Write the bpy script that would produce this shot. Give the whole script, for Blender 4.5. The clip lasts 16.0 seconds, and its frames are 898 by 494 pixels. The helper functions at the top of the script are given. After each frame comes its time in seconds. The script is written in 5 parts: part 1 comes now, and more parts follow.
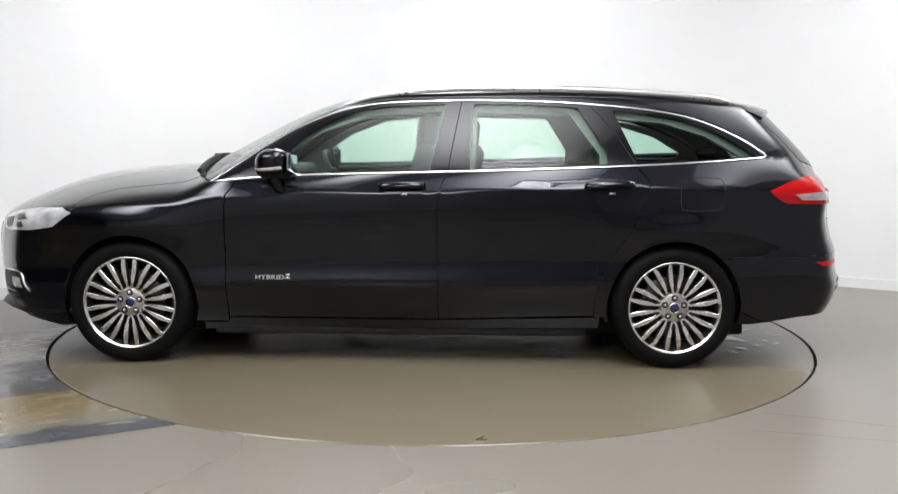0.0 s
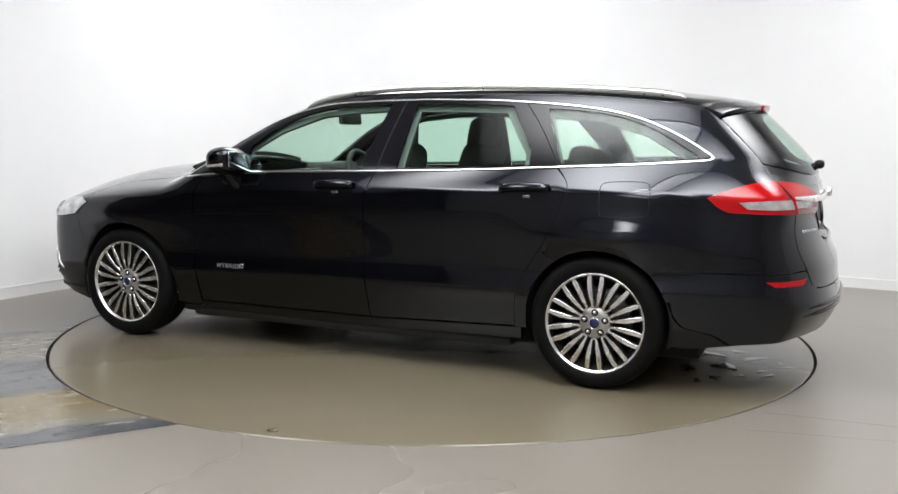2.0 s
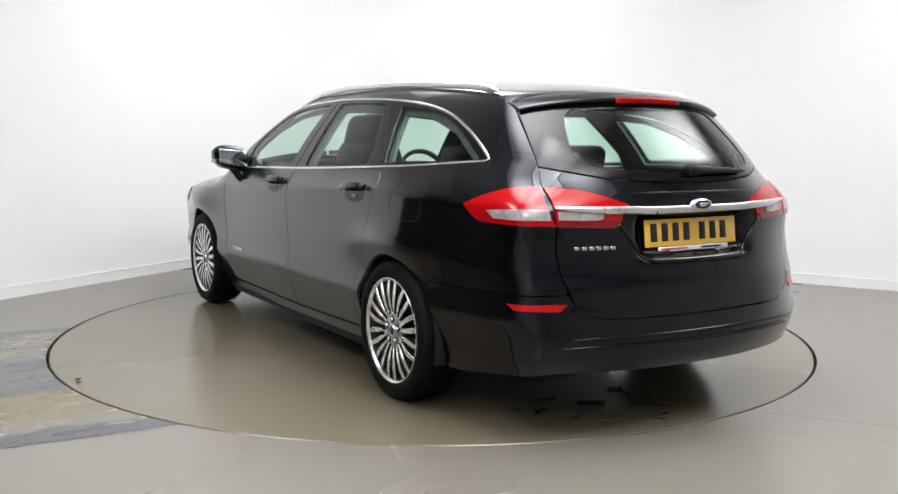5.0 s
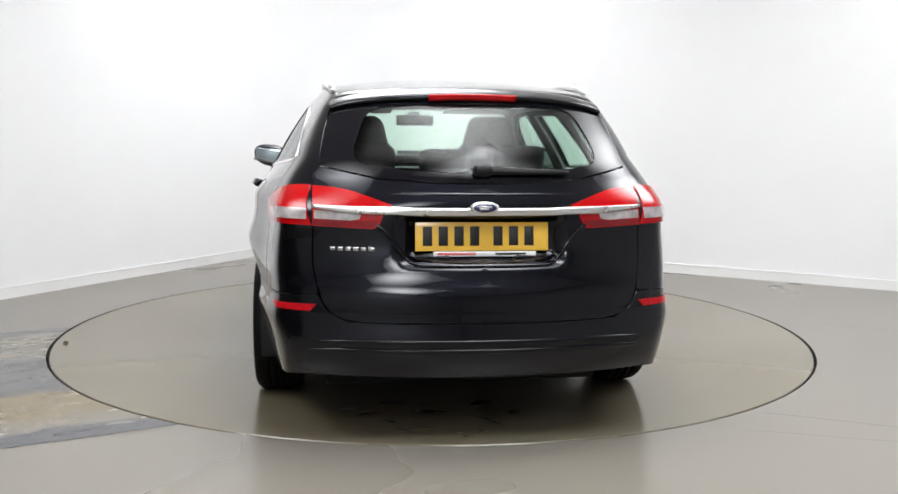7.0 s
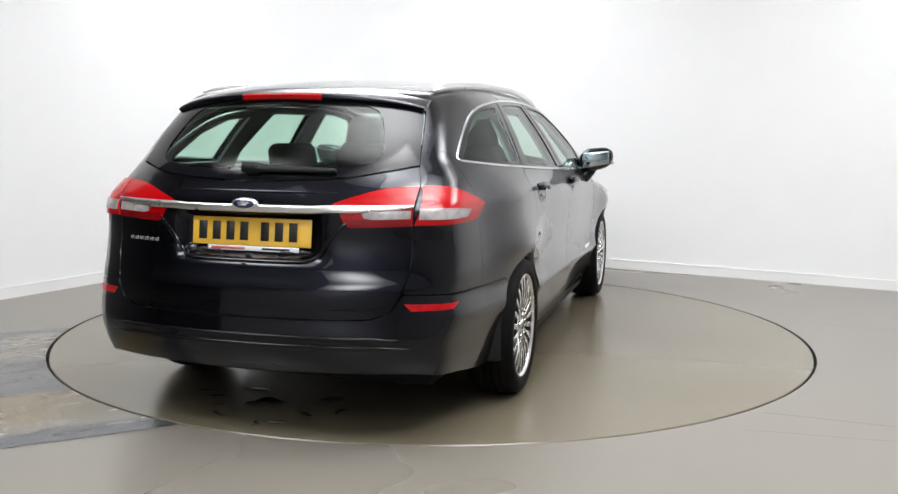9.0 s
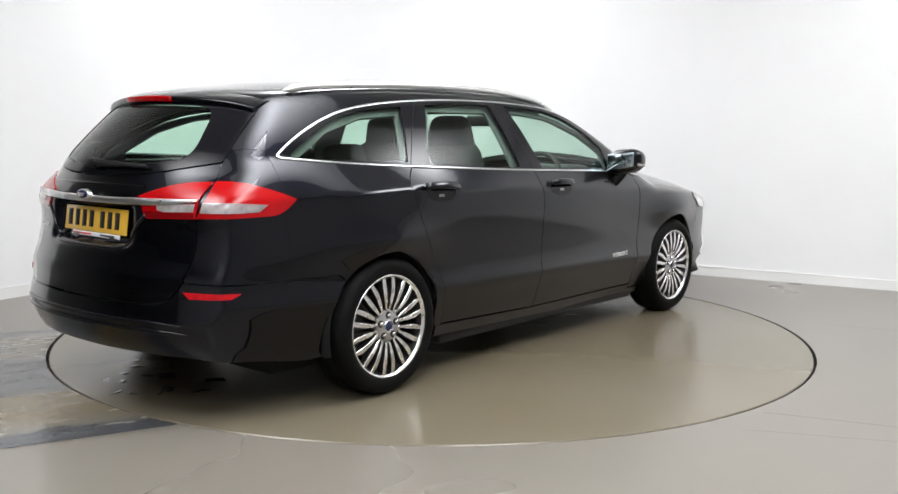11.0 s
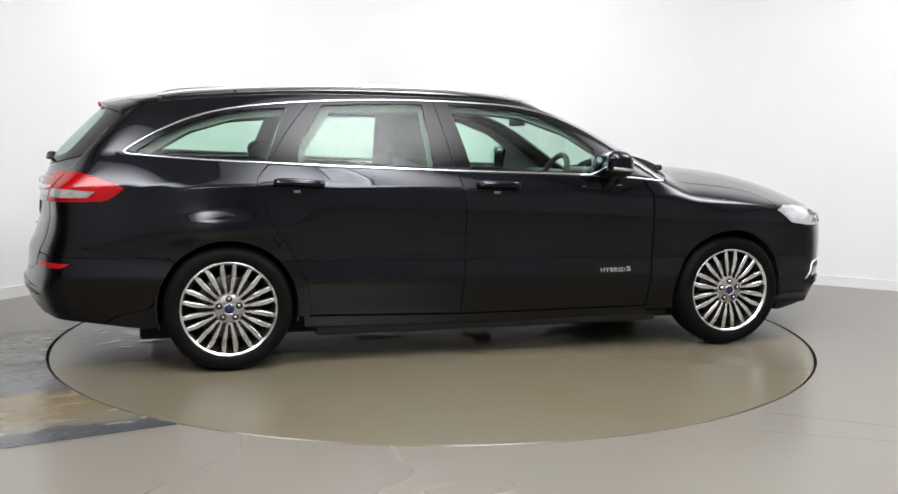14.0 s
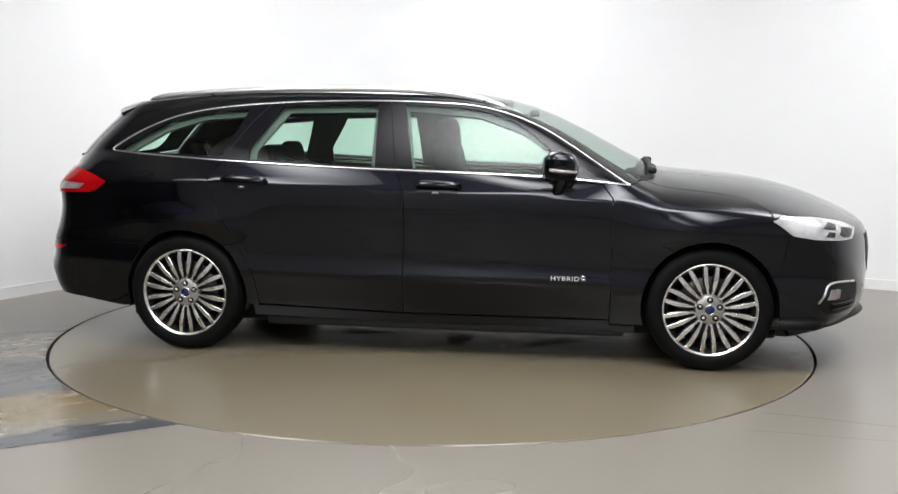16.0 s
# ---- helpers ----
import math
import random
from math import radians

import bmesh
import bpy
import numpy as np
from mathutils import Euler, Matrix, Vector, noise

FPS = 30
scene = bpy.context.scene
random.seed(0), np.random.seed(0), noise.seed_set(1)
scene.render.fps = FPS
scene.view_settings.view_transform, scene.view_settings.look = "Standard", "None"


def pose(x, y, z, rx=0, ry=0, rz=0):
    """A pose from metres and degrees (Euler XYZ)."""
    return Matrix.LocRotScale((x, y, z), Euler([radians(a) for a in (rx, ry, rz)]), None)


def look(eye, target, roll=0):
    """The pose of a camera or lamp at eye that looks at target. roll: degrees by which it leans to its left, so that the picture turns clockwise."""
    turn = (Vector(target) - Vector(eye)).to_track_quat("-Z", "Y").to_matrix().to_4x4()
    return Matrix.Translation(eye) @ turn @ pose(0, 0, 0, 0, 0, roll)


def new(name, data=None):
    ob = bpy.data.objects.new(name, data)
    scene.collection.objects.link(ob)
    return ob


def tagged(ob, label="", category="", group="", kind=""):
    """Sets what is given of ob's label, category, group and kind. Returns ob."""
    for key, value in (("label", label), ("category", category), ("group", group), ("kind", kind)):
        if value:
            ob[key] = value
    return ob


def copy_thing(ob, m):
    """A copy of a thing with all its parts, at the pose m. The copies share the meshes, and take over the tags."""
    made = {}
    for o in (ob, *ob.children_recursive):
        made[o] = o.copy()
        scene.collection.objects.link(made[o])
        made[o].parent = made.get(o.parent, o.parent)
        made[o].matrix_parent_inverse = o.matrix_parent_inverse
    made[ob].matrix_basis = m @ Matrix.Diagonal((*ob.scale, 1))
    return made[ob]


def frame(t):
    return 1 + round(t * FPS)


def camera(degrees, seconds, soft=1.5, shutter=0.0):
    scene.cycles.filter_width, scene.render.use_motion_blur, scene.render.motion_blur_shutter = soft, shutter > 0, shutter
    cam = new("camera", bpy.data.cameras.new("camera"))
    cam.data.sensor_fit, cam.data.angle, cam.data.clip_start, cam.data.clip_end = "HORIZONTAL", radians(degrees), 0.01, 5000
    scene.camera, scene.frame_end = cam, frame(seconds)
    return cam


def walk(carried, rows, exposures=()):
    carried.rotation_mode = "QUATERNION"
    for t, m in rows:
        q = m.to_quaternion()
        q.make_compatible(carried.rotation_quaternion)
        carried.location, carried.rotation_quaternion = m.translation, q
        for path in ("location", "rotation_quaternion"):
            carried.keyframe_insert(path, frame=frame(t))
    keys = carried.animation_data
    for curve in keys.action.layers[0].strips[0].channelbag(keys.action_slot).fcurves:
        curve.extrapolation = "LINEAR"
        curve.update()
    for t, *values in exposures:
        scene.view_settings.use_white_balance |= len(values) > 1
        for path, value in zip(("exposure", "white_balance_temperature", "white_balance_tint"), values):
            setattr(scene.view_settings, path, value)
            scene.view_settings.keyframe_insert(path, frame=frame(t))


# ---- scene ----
cam = camera(51.57, 16.0)
EYE = Vector((0.0, -5.769, 1.213))
PAN, TILT = radians(0.893), radians(6.913)
AIM = EYE + Vector((math.sin(PAN) * math.cos(TILT), math.cos(PAN) * math.cos(TILT), -math.sin(TILT)))
STAND = look(EYE, AIM, 0.517)
walk(cam, [(0.0, STAND), (16.0, STAND)], exposures=[(0.0, 0.0), (16.0, 0.0)])

# ---- light ----
world = bpy.data.worlds.new("world")
scene.world = world
world.use_nodes = True
world.node_tree.nodes["Background"].inputs[0].default_value = (0.9, 0.95, 1.0, 1)
world.node_tree.nodes["Background"].inputs[1].default_value = 0.05

# The studio's plan: two walls meet in a rounded corner behind the turntable
E1, E2 = Vector((0.4857, 0.8741, 0)), Vector((0.8637, -0.5040, 0))
CORNER = Vector((-1.19, 4.378, 0))
CEILING_Z = 3.5
RING_R = 2.246
LAMP_STRENGTH = 16.6


def plan(a, b, z=0.0):
    """A place a metres from the corner along the one wall, b along the other."""
    return CORNER - E1 * a + E2 * b + Vector((0, 0, z))


PANELS = [(2.0, 2.0), (4.6, 4.2), (7.4, 2.4), (1.95, 6.4), (6.0, 5.9), (9.6, 5.7)]
TURN = math.atan2(E2.y, E2.x)


# ---- materials ----
def material(name, color, rough=0.5, metal=0.0, coat=0.0, coat_rough=0.03, spec=0.5, emit=None, emit_strength=0.0,
             vary=0.0, scale=3.0, bump=0.0, bump_scale=60.0, rough_vary=0.0, tint=None, detail=4.0, spread=0.15):
    m = bpy.data.materials.new(name)
    m.use_nodes = True
    nt = m.node_tree
    b = nt.nodes["Principled BSDF"]
    b.inputs["Base Color"].default_value = (*color, 1)
    b.inputs["Roughness"].default_value = rough
    b.inputs["Metallic"].default_value = metal
    b.inputs["Coat Weight"].default_value = coat
    b.inputs["Coat Roughness"].default_value = coat_rough
    b.inputs["Specular IOR Level"].default_value = spec
    if emit:
        b.inputs["Emission Color"].default_value = (*emit, 1)
        b.inputs["Emission Strength"].default_value = emit_strength
    if vary or bump or rough_vary:
        tc = nt.nodes.new("ShaderNodeTexCoord")
        big = nt.nodes.new("ShaderNodeTexNoise")
        big.inputs["Scale"].default_value, big.inputs["Detail"].default_value = scale, detail
        nt.links.new(tc.outputs["Object"], big.inputs["Vector"])
        if vary:
            mix = nt.nodes.new("ShaderNodeMix")
            mix.data_type = "RGBA"
            other = tint or tuple(c * (1 - vary) for c in color)
            mix.inputs[6].default_value, mix.inputs[7].default_value = (*color, 1), (*other, 1)
            ramp = nt.nodes.new("ShaderNodeMapRange")
            ramp.inputs[1].default_value, ramp.inputs[2].default_value = 0.5 - spread, 0.5 + spread
            nt.links.new(big.outputs["Fac"], ramp.inputs[0])
            nt.links.new(ramp.outputs[0], mix.inputs[0])
            nt.links.new(mix.outputs[2], b.inputs["Base Color"])
        if rough_vary:
            rr = nt.nodes.new("ShaderNodeMapRange")
            rr.interpolation_type = "SMOOTHSTEP"
            rr.inputs[1].default_value, rr.inputs[2].default_value = 0.15, 0.85
            rr.inputs[3].default_value, rr.inputs[4].default_value = max(0, rough - rough_vary), rough + rough_vary
            nt.links.new(big.outputs["Fac"], rr.inputs[0])
            nt.links.new(rr.outputs[0], b.inputs["Roughness"])
        if bump:
            fine = nt.nodes.new("ShaderNodeTexNoise")
            fine.inputs["Scale"].default_value, fine.inputs["Detail"].default_value = bump_scale, 4
            bm = nt.nodes.new("ShaderNodeBump")
            bm.inputs["Strength"].default_value, bm.inputs["Distance"].default_value = bump, 0.002
            nt.links.new(tc.outputs["Object"], fine.inputs["Vector"])
            nt.links.new(fine.outputs["Fac"], bm.inputs["Height"])
            nt.links.new(bm.outputs[0], b.inputs["Normal"])
    return m


def glass(name, tint, rough=0.0):
    """A thin pane: tinted see-through with a clear reflection."""
    m = bpy.data.materials.new(name)
    m.use_nodes = True
    nt = m.node_tree
    nt.nodes.remove(nt.nodes["Principled BSDF"])
    out = nt.nodes["Material Output"]
    tr, gl = nt.nodes.new("ShaderNodeBsdfTransparent"), nt.nodes.new("ShaderNodeBsdfGlossy")
    lw, mx = nt.nodes.new("ShaderNodeLayerWeight"), nt.nodes.new("ShaderNodeMixShader")
    pw, ma = nt.nodes.new("ShaderNodeMath"), nt.nodes.new("ShaderNodeMath")
    pw.operation, ma.operation = "POWER", "MULTIPLY_ADD"
    lw.inputs[0].default_value, pw.inputs[1].default_value = 0.5, 5.0
    ma.inputs[1].default_value, ma.inputs[2].default_value = 0.88, 0.03
    tr.inputs[0].default_value = (*tint, 1)
    gl.inputs["Roughness"].default_value = rough
    nt.links.new(lw.outputs["Facing"], pw.inputs[0])
    nt.links.new(pw.outputs[0], ma.inputs[0])
    nt.links.new(ma.outputs[0], mx.inputs[0])
    nt.links.new(tr.outputs[0], mx.inputs[1])
    nt.links.new(gl.outputs[0], mx.inputs[2])
    nt.links.new(mx.outputs[0], out.inputs[0])
    return m


PAINT = material("black_car_paint", (0.0060, 0.0068, 0.0112), rough=0.33, metal=1.0, coat=1.0, coat_rough=0.03, spec=0.05, rough_vary=0.03, scale=2.0)
PAINT.node_tree.nodes["Principled BSDF"].inputs["Coat IOR"].default_value = 1.43
GLOSS_BLACK = material("gloss_black_trim", (0.004, 0.004, 0.006), rough=0.12, spec=0.3, rough_vary=0.03)
PLASTIC = material("black_plastic", (0.008, 0.008, 0.009), rough=0.5, spec=0.25, bump=0.15, bump_scale=400, vary=0.3, scale=9)
RUBBER = material("tyre_rubber", (0.005, 0.005, 0.005), rough=0.65, spec=0.10, bump=0.1, bump_scale=220, vary=0.3, scale=14)
LINER = material("dark_underseal_and_gaps", (0.006, 0.006, 0.006), rough=0.85, vary=0.4, scale=12)
CHROME = material("chrome", (0.70, 0.71, 0.72), rough=0.12, metal=1.0)
SILVER = material("satin_silver", (0.88, 0.88, 0.87), rough=0.30, metal=1.0, rough_vary=0.04, scale=20)
ALLOY = material("machined_alloy", (0.88, 0.87, 0.86), rough=0.26, metal=1.0, rough_vary=0.03, scale=12)
# Alloy coloured near black, for the shade between and behind the spokes
ALLOY_SHADE = material("shade_dark_alloy", (0.03, 0.03, 0.03), rough=0.45, metal=0.6, vary=0.3, scale=25)
STEEL = material("brake_steel", (0.16, 0.155, 0.15), rough=0.35, metal=1.0, vary=0.4, scale=30)
INSERT = material("grey_handle_insert", (0.35, 0.35, 0.35), rough=0.3, metal=1.0)
NUT = material("bright_lug_nut", (0.62, 0.61, 0.60), rough=0.22, metal=1.0)
HUB = material("grey_hub_face", (0.50, 0.49, 0.48), rough=0.38, metal=0.9, vary=0.2, scale=40)
BLUE = material("blue_enamel", (0.012, 0.018, 0.075), rough=0.15, coat=0.5)
GLASS = glass("tinted_window_glass", (0.71, 0.88, 0.79))
SCREEN = glass("windscreen_glass", (0.80, 0.92, 0.86))
MIRROR = material("mirror_glass", (0.50, 0.60, 0.64), rough=0.02, metal=1.0)
RED = material("red_lamp_lens", (0.42, 0.001, 0.003), rough=0.2, coat=0.45, coat_rough=0.02, spec=0.2, vary=0.25, scale=6, spread=0.3)
RED_DARK = material("dark_red_lens", (0.52, 0.004, 0.010), rough=0.3, spec=0.2, coat=0.2, vary=0.3, scale=40)
CLEAR = material("clear_lamp_lens", (0.42, 0.38, 0.38), rough=0.15, coat=1.0, vary=0.4, scale=24)
RED_LOW = material("deep_red_lamp_lens", (0.20, 0.001, 0.003), rough=0.2, coat=1.0, spec=0.2, vary=0.3, scale=14)
HEAD = material("headlamp_reflector", (0.84, 0.85, 0.86), rough=0.2, metal=0.35, coat=1.0, vary=0.45, scale=11)
YELLOW = material("yellow_plate", (0.78, 0.47, 0.05), rough=0.35, coat=1.0, vary=0.06, scale=12)
INK = material("black_ink", (0.008, 0.008, 0.008), rough=0.5)
WHITE = material("white_plastic", (0.72, 0.72, 0.72), rough=0.4)
PALE_RED = material("red_ink", (0.55, 0.06, 0.06), rough=0.5)
CLOTH = material("dark_seat_fabric", (0.075, 0.075, 0.076), rough=0.9, vary=0.4, scale=30, bump=0.3, bump_scale=300)
TRIM_LIGHT = material("pale_grey_headlining", (0.55, 0.555, 0.54), rough=0.9, vary=0.1, scale=8, bump=0.2, bump_scale=250)
PILLAR = material("grey_pillar_plastic", (0.13, 0.135, 0.13), rough=0.7, vary=0.1, scale=8, bump=0.2, bump_scale=250)
TRIM_DARK = material("dark_interior_plastic", (0.05, 0.05, 0.051), rough=0.6, bump=0.2, bump_scale=250, vary=0.2, scale=10)
BEIGE = material("beige_door_trim", (0.42, 0.38, 0.30), rough=0.7, vary=0.15, scale=8)

def spline(*pts):
    """A smooth curve through points (a, b), as a function of a; straight beyond its ends."""
    xs, ys = np.array(sorted(pts), float).T
    n, h = len(xs), np.diff(xs)
    A, r = np.zeros((n, n)), np.zeros(n)
    A[0, 0] = A[-1, -1] = 1
    for i in range(1, n - 1):
        A[i, i - 1:i + 2] = h[i - 1], 2 * (h[i - 1] + h[i]), h[i]
        r[i] = 6 * ((ys[i + 1] - ys[i]) / h[i] - (ys[i] - ys[i - 1]) / h[i - 1])
    m = np.linalg.solve(A, r)

    def f(x):
        x = np.asarray(x, float)
        i = np.clip(np.searchsorted(xs, x) - 1, 0, n - 2)
        c = np.clip(x, xs[0], xs[-1])
        a, b, d = xs[i + 1] - c, c - xs[i], h[i]
        v = (m[i] * a ** 3 + m[i + 1] * b ** 3) / (6 * d) + (ys[i] / d - m[i] * d / 6) * a + (ys[i + 1] / d - m[i + 1] * d / 6) * b
        s0 = (ys[1] - ys[0]) / h[0] - m[1] * h[0] / 6
        s1 = (ys[-1] - ys[-2]) / h[-1] + m[-2] * h[-1] / 6
        return v + np.minimum(x - xs[0], 0) * s0 + np.maximum(x - xs[-1], 0) * s1
    return f


# The car's skin: x forward, y to its left, z up, the origin midway between the axles on the ground
BELT = spline((-2.4, 1.125), (-1.9, 1.108), (-1.6, 1.088), (-1.21, 1.061), (-0.24, 1.021), (0.6, 0.990), (0.96, 0.968), (1.4, 0.945), (2.0, 0.90), (2.4, 0.84))
W_LOW = spline((-2.45, 0.75), (-2.2, 0.825), (-1.95, 0.872), (-1.7, 0.907), (-1.42, 0.924), (-0.9, 0.923), (0, 0.920), (0.9, 0.917), (1.42, 0.922), (1.7, 0.908), (1.9, 0.885), (2.1, 0.845), (2.3, 0.78), (2.45, 0.70))
W_BELT = spline((-2.4, 0.585), (-2.2, 0.645), (-1.92, 0.722), (-1.6, 0.79), (-1.3, 0.838), (-0.9, 0.868), (0, 0.882), (0.95, 0.876), (1.4, 0.83), (2.0, 0.74), (2.4, 0.66))
INSET = spline((0.12, 0.115), (0.25, 0.062), (0.33, 0.036), (0.41, 0.009), (0.445, 0.0), (0.48, 0.007), (0.58, 0.013), (0.75, 0.002), (0.84, 0.0), (1.0, 0.012))
SHOULDER = spline((-2.4, 0.80), (-1.95, 0.82), (-1.75, 0.842), (-1.5, 0.868), (-1.2, 0.893), (-0.4, 0.897), (1.0, 0.897), (2.2, 0.88))
Z_TOP = spline((-2.1, 1.385), (-2.0, 1.402), (-1.85, 1.425), (-1.5, 1.462), (-1.1, 1.486), (-0.7, 1.496), (-0.3, 1.490), (0.1, 1.464), (0.34, 1.418), (0.48, 1.376), (0.69, 1.287), (0.97, 1.140), (1.1, 1.074), (1.17, 1.046), (1.25, 1.032), (1.35, 1.023), (1.6, 1.002), (1.85, 0.962), (2.1, 0.884), (2.3, 0.790), (2.4, 0.73))
CROWN = spline((-2.1, 0.05), (-1.5, 0.045), (-0.3, 0.045), (0.2, 0.052), (0.5, 0.070), (0.8, 0.078), (1.0, 0.076), (1.2, 0.070), (1.5, 0.070), (2.0, 0.080), (2.4, 0.085))
X_REAR = spline((0.1, -2.22), (0.18, -2.36), (0.25, -2.415), (0.32, -2.462), (0.38, -2.486), (0.42, -2.495), (0.5, -2.480), (0.57, -2.474), (0.62, -2.464), (0.66, -2.446), (0.71, -2.428), (0.80, -2.402), (0.9, -2.393), (0.97, -2.376), (1.02, -2.358), (1.06, -2.345), (1.18, -2.250), (1.29, -2.140), (1.45, -1.96))
DRAW_IN = spline((0.3, 0.0), (0.5, 0.012), (0.7, 0.018), (0.82, 0.036), (0.93, 0.040), (1.02, 0.02), (1.1, 0.0))
BOW = spline((0.2, 0.12), (0.6, 0.128), (0.8, 0.112), (0.95, 0.122), (1.05, 0.19), (1.2, 0.225), (1.3, 0.25), (1.4, 0.255))
X_FRONT = spline((0.12, 2.15), (0.2, 2.27), (0.27, 2.34), (0.35, 2.37), (0.5, 2.382), (0.62, 2.382), (0.7, 2.37), (0.8, 2.33), (1.0, 2.17))


def y_side(x, z):
    r = z - (BELT(x) - 1.0) * np.clip((z - 0.2) / 0.7, 0, 1)
    a = np.clip(SHOULDER(x), 0.79, 0.9)
    q = (r - a) / (1.0 - a)
    s = np.clip(0.04 * np.log1p(np.exp(np.clip(q / 0.04, -60, 60))), 0, None)
    s = np.minimum(s, 1.0)
    d = np.maximum(r - 1.0, 0)
    back = np.clip((-1.5 - x) / 0.45, 0, 1)
    low = W_LOW(x) - INSET(np.minimum(r, 1.0)) - DRAW_IN(np.clip(z, 0.3, 1.1)) * back * back * (3 - 2 * back)
    low = low + 0.040 * np.exp(-((x + 1.47) / 0.30) ** 2 - ((z - 0.725) / 0.090) ** 2) + 0.038 * np.exp(-((x - 1.42) / 0.28) ** 2 - ((z - 0.725) / 0.090) ** 2)
    return low + (W_BELT(x) - low) * s - 0.50 * d - 0.38 * d * d


def skin(x, y, z):
    """Above zero inside the car's outer skin, in metres, nearly."""
    a = np.abs(y)
    bay = 0.055 / ((1 + np.exp(np.clip((a - 0.302) / 0.012, -60, 60))) * (1 + np.exp(np.clip((0.731 - z) / 0.005, -60, 60))) * (1 + np.exp(np.clip((z - 0.897) / 0.008, -60, 60))))
    f = np.stack([y_side(x, z) - a,
                  (Z_TOP(x) - CROWN(x) * (a / 0.6) ** 2 - z) * 0.95,
                  (x - X_REAR(z) - bay - BOW(z) * (a / 0.64) ** 2.4) * 0.85,
                  (X_FRONT(z) - 0.30 * (a / 0.8) ** 2.4 - x) * 0.9])
    k = 0.018
    m = f.min(axis=0)
    return m - k * np.log(np.exp(-(f - m) / k).sum(axis=0))


def onto(points, way, reach=1.5):
    """Moves points along way (from outside in) onto the skin."""
    P = np.asarray(points, float)
    way = np.asarray(way, float) / np.linalg.norm(way)
    lo, hi = np.full(len(P), -reach), np.zeros(len(P))
    for _ in range(40):
        mid = (lo + hi) / 2
        Q = P + mid[:, None] * way
        ins = skin(*Q.T) > 0
        hi, lo = np.where(ins, mid, hi), np.where(ins, lo, mid)
    return P + hi[:, None] * way


def normals(P, e=0.002):
    P = np.asarray(P, float)
    g = np.stack([skin(*(P - d).T) - skin(*(P + d).T) for d in np.eye(3) * e], axis=1)
    return g / np.maximum(np.linalg.norm(g, axis=1), 1e-12)[:, None]



from mathutils.geometry import delaunay_2d_cdt


# ---- mesh helpers ----
def mesh_of(name, verts, faces, mats, normal=None, smooth=True, slots=None):
    me = bpy.data.meshes.new(name)
    me.from_pydata([tuple(map(float, v)) for v in verts], [], [tuple(map(int, f)) for f in faces])
    for m in (mats if isinstance(mats, (list, tuple)) else [mats]):
        me.materials.append(m)
    if slots is not None:
        me.polygons.foreach_set("material_index", np.asarray(slots, np.int32))
    if smooth:
        me.polygons.foreach_set("use_smooth", np.ones(len(me.polygons), bool))
    me.update()
    if normal is not None:
        me.normals_split_custom_set_from_vertices([tuple(map(float, n)) for n in normal])
    return me


def part(name, shape, mat, parent, label="", smooth=True, normal=None, slots=None, at=None):
    """Links a shape (verts, faces) as one mesh object under a thing or under a part."""
    ob = new(name, mesh_of(name, shape[0], shape[1], mat, normal, smooth, slots))
    ob.parent = parent
    if at is not None:
        ob.matrix_basis = at
    return tagged(ob, label)


def joined(*shapes):
    V, F, n = [], [], 0
    for v, f in shapes:
        V += [tuple(p) for p in v]
        F += [tuple(i + n for i in q) for q in f]
        n += len(v)
    return V, F


def moved(shape, m):
    return [tuple(m @ Vector(v)) for v in shape[0]], shape[1]


def flipped(shape):
    """Mirrored in y."""
    return [(v[0], -v[1], v[2]) for v in shape[0]], [tuple(reversed(f)) for f in shape[1]]


def block(size, centre=(0, 0, 0), bevel=0.01, steps=2):
    """A box with rounded edges."""
    bm = bmesh.new()
    bmesh.ops.create_cube(bm, size=1.0)
    bmesh.ops.scale(bm, vec=size, verts=bm.verts)
    if bevel:
        bmesh.ops.bevel(bm, geom=list(bm.edges), offset=bevel, segments=steps, profile=0.5, affect="EDGES", clamp_overlap=True)
    bmesh.ops.translate(bm, vec=centre, verts=bm.verts)
    bm.verts.index_update()
    out = [tuple(v.co) for v in bm.verts], [tuple(v.index for v in f.verts) for f in bm.faces]
    bm.free()
    return out


def lathe(profile, n=64, axis="y", closed=False):
    """Turns a profile of (radius, height) round an axis."""
    V, F, k = [], [], len(profile)
    for i in range(n):
        a = 2 * math.pi * i / n
        for r, h in profile:
            c, s = r * math.cos(a), r * math.sin(a)
            V.append({"y": (c, h, -s), "z": (c, s, h), "x": (h, c, s)}[axis])
    for i in range(n):
        for j in range(k if closed else k - 1):
            a, b = i * k + j, i * k + (j + 1) % k
            c, d = ((i + 1) % n) * k + (j + 1) % k, ((i + 1) % n) * k + j
            F.append((a, b, c, d))
    return V, F


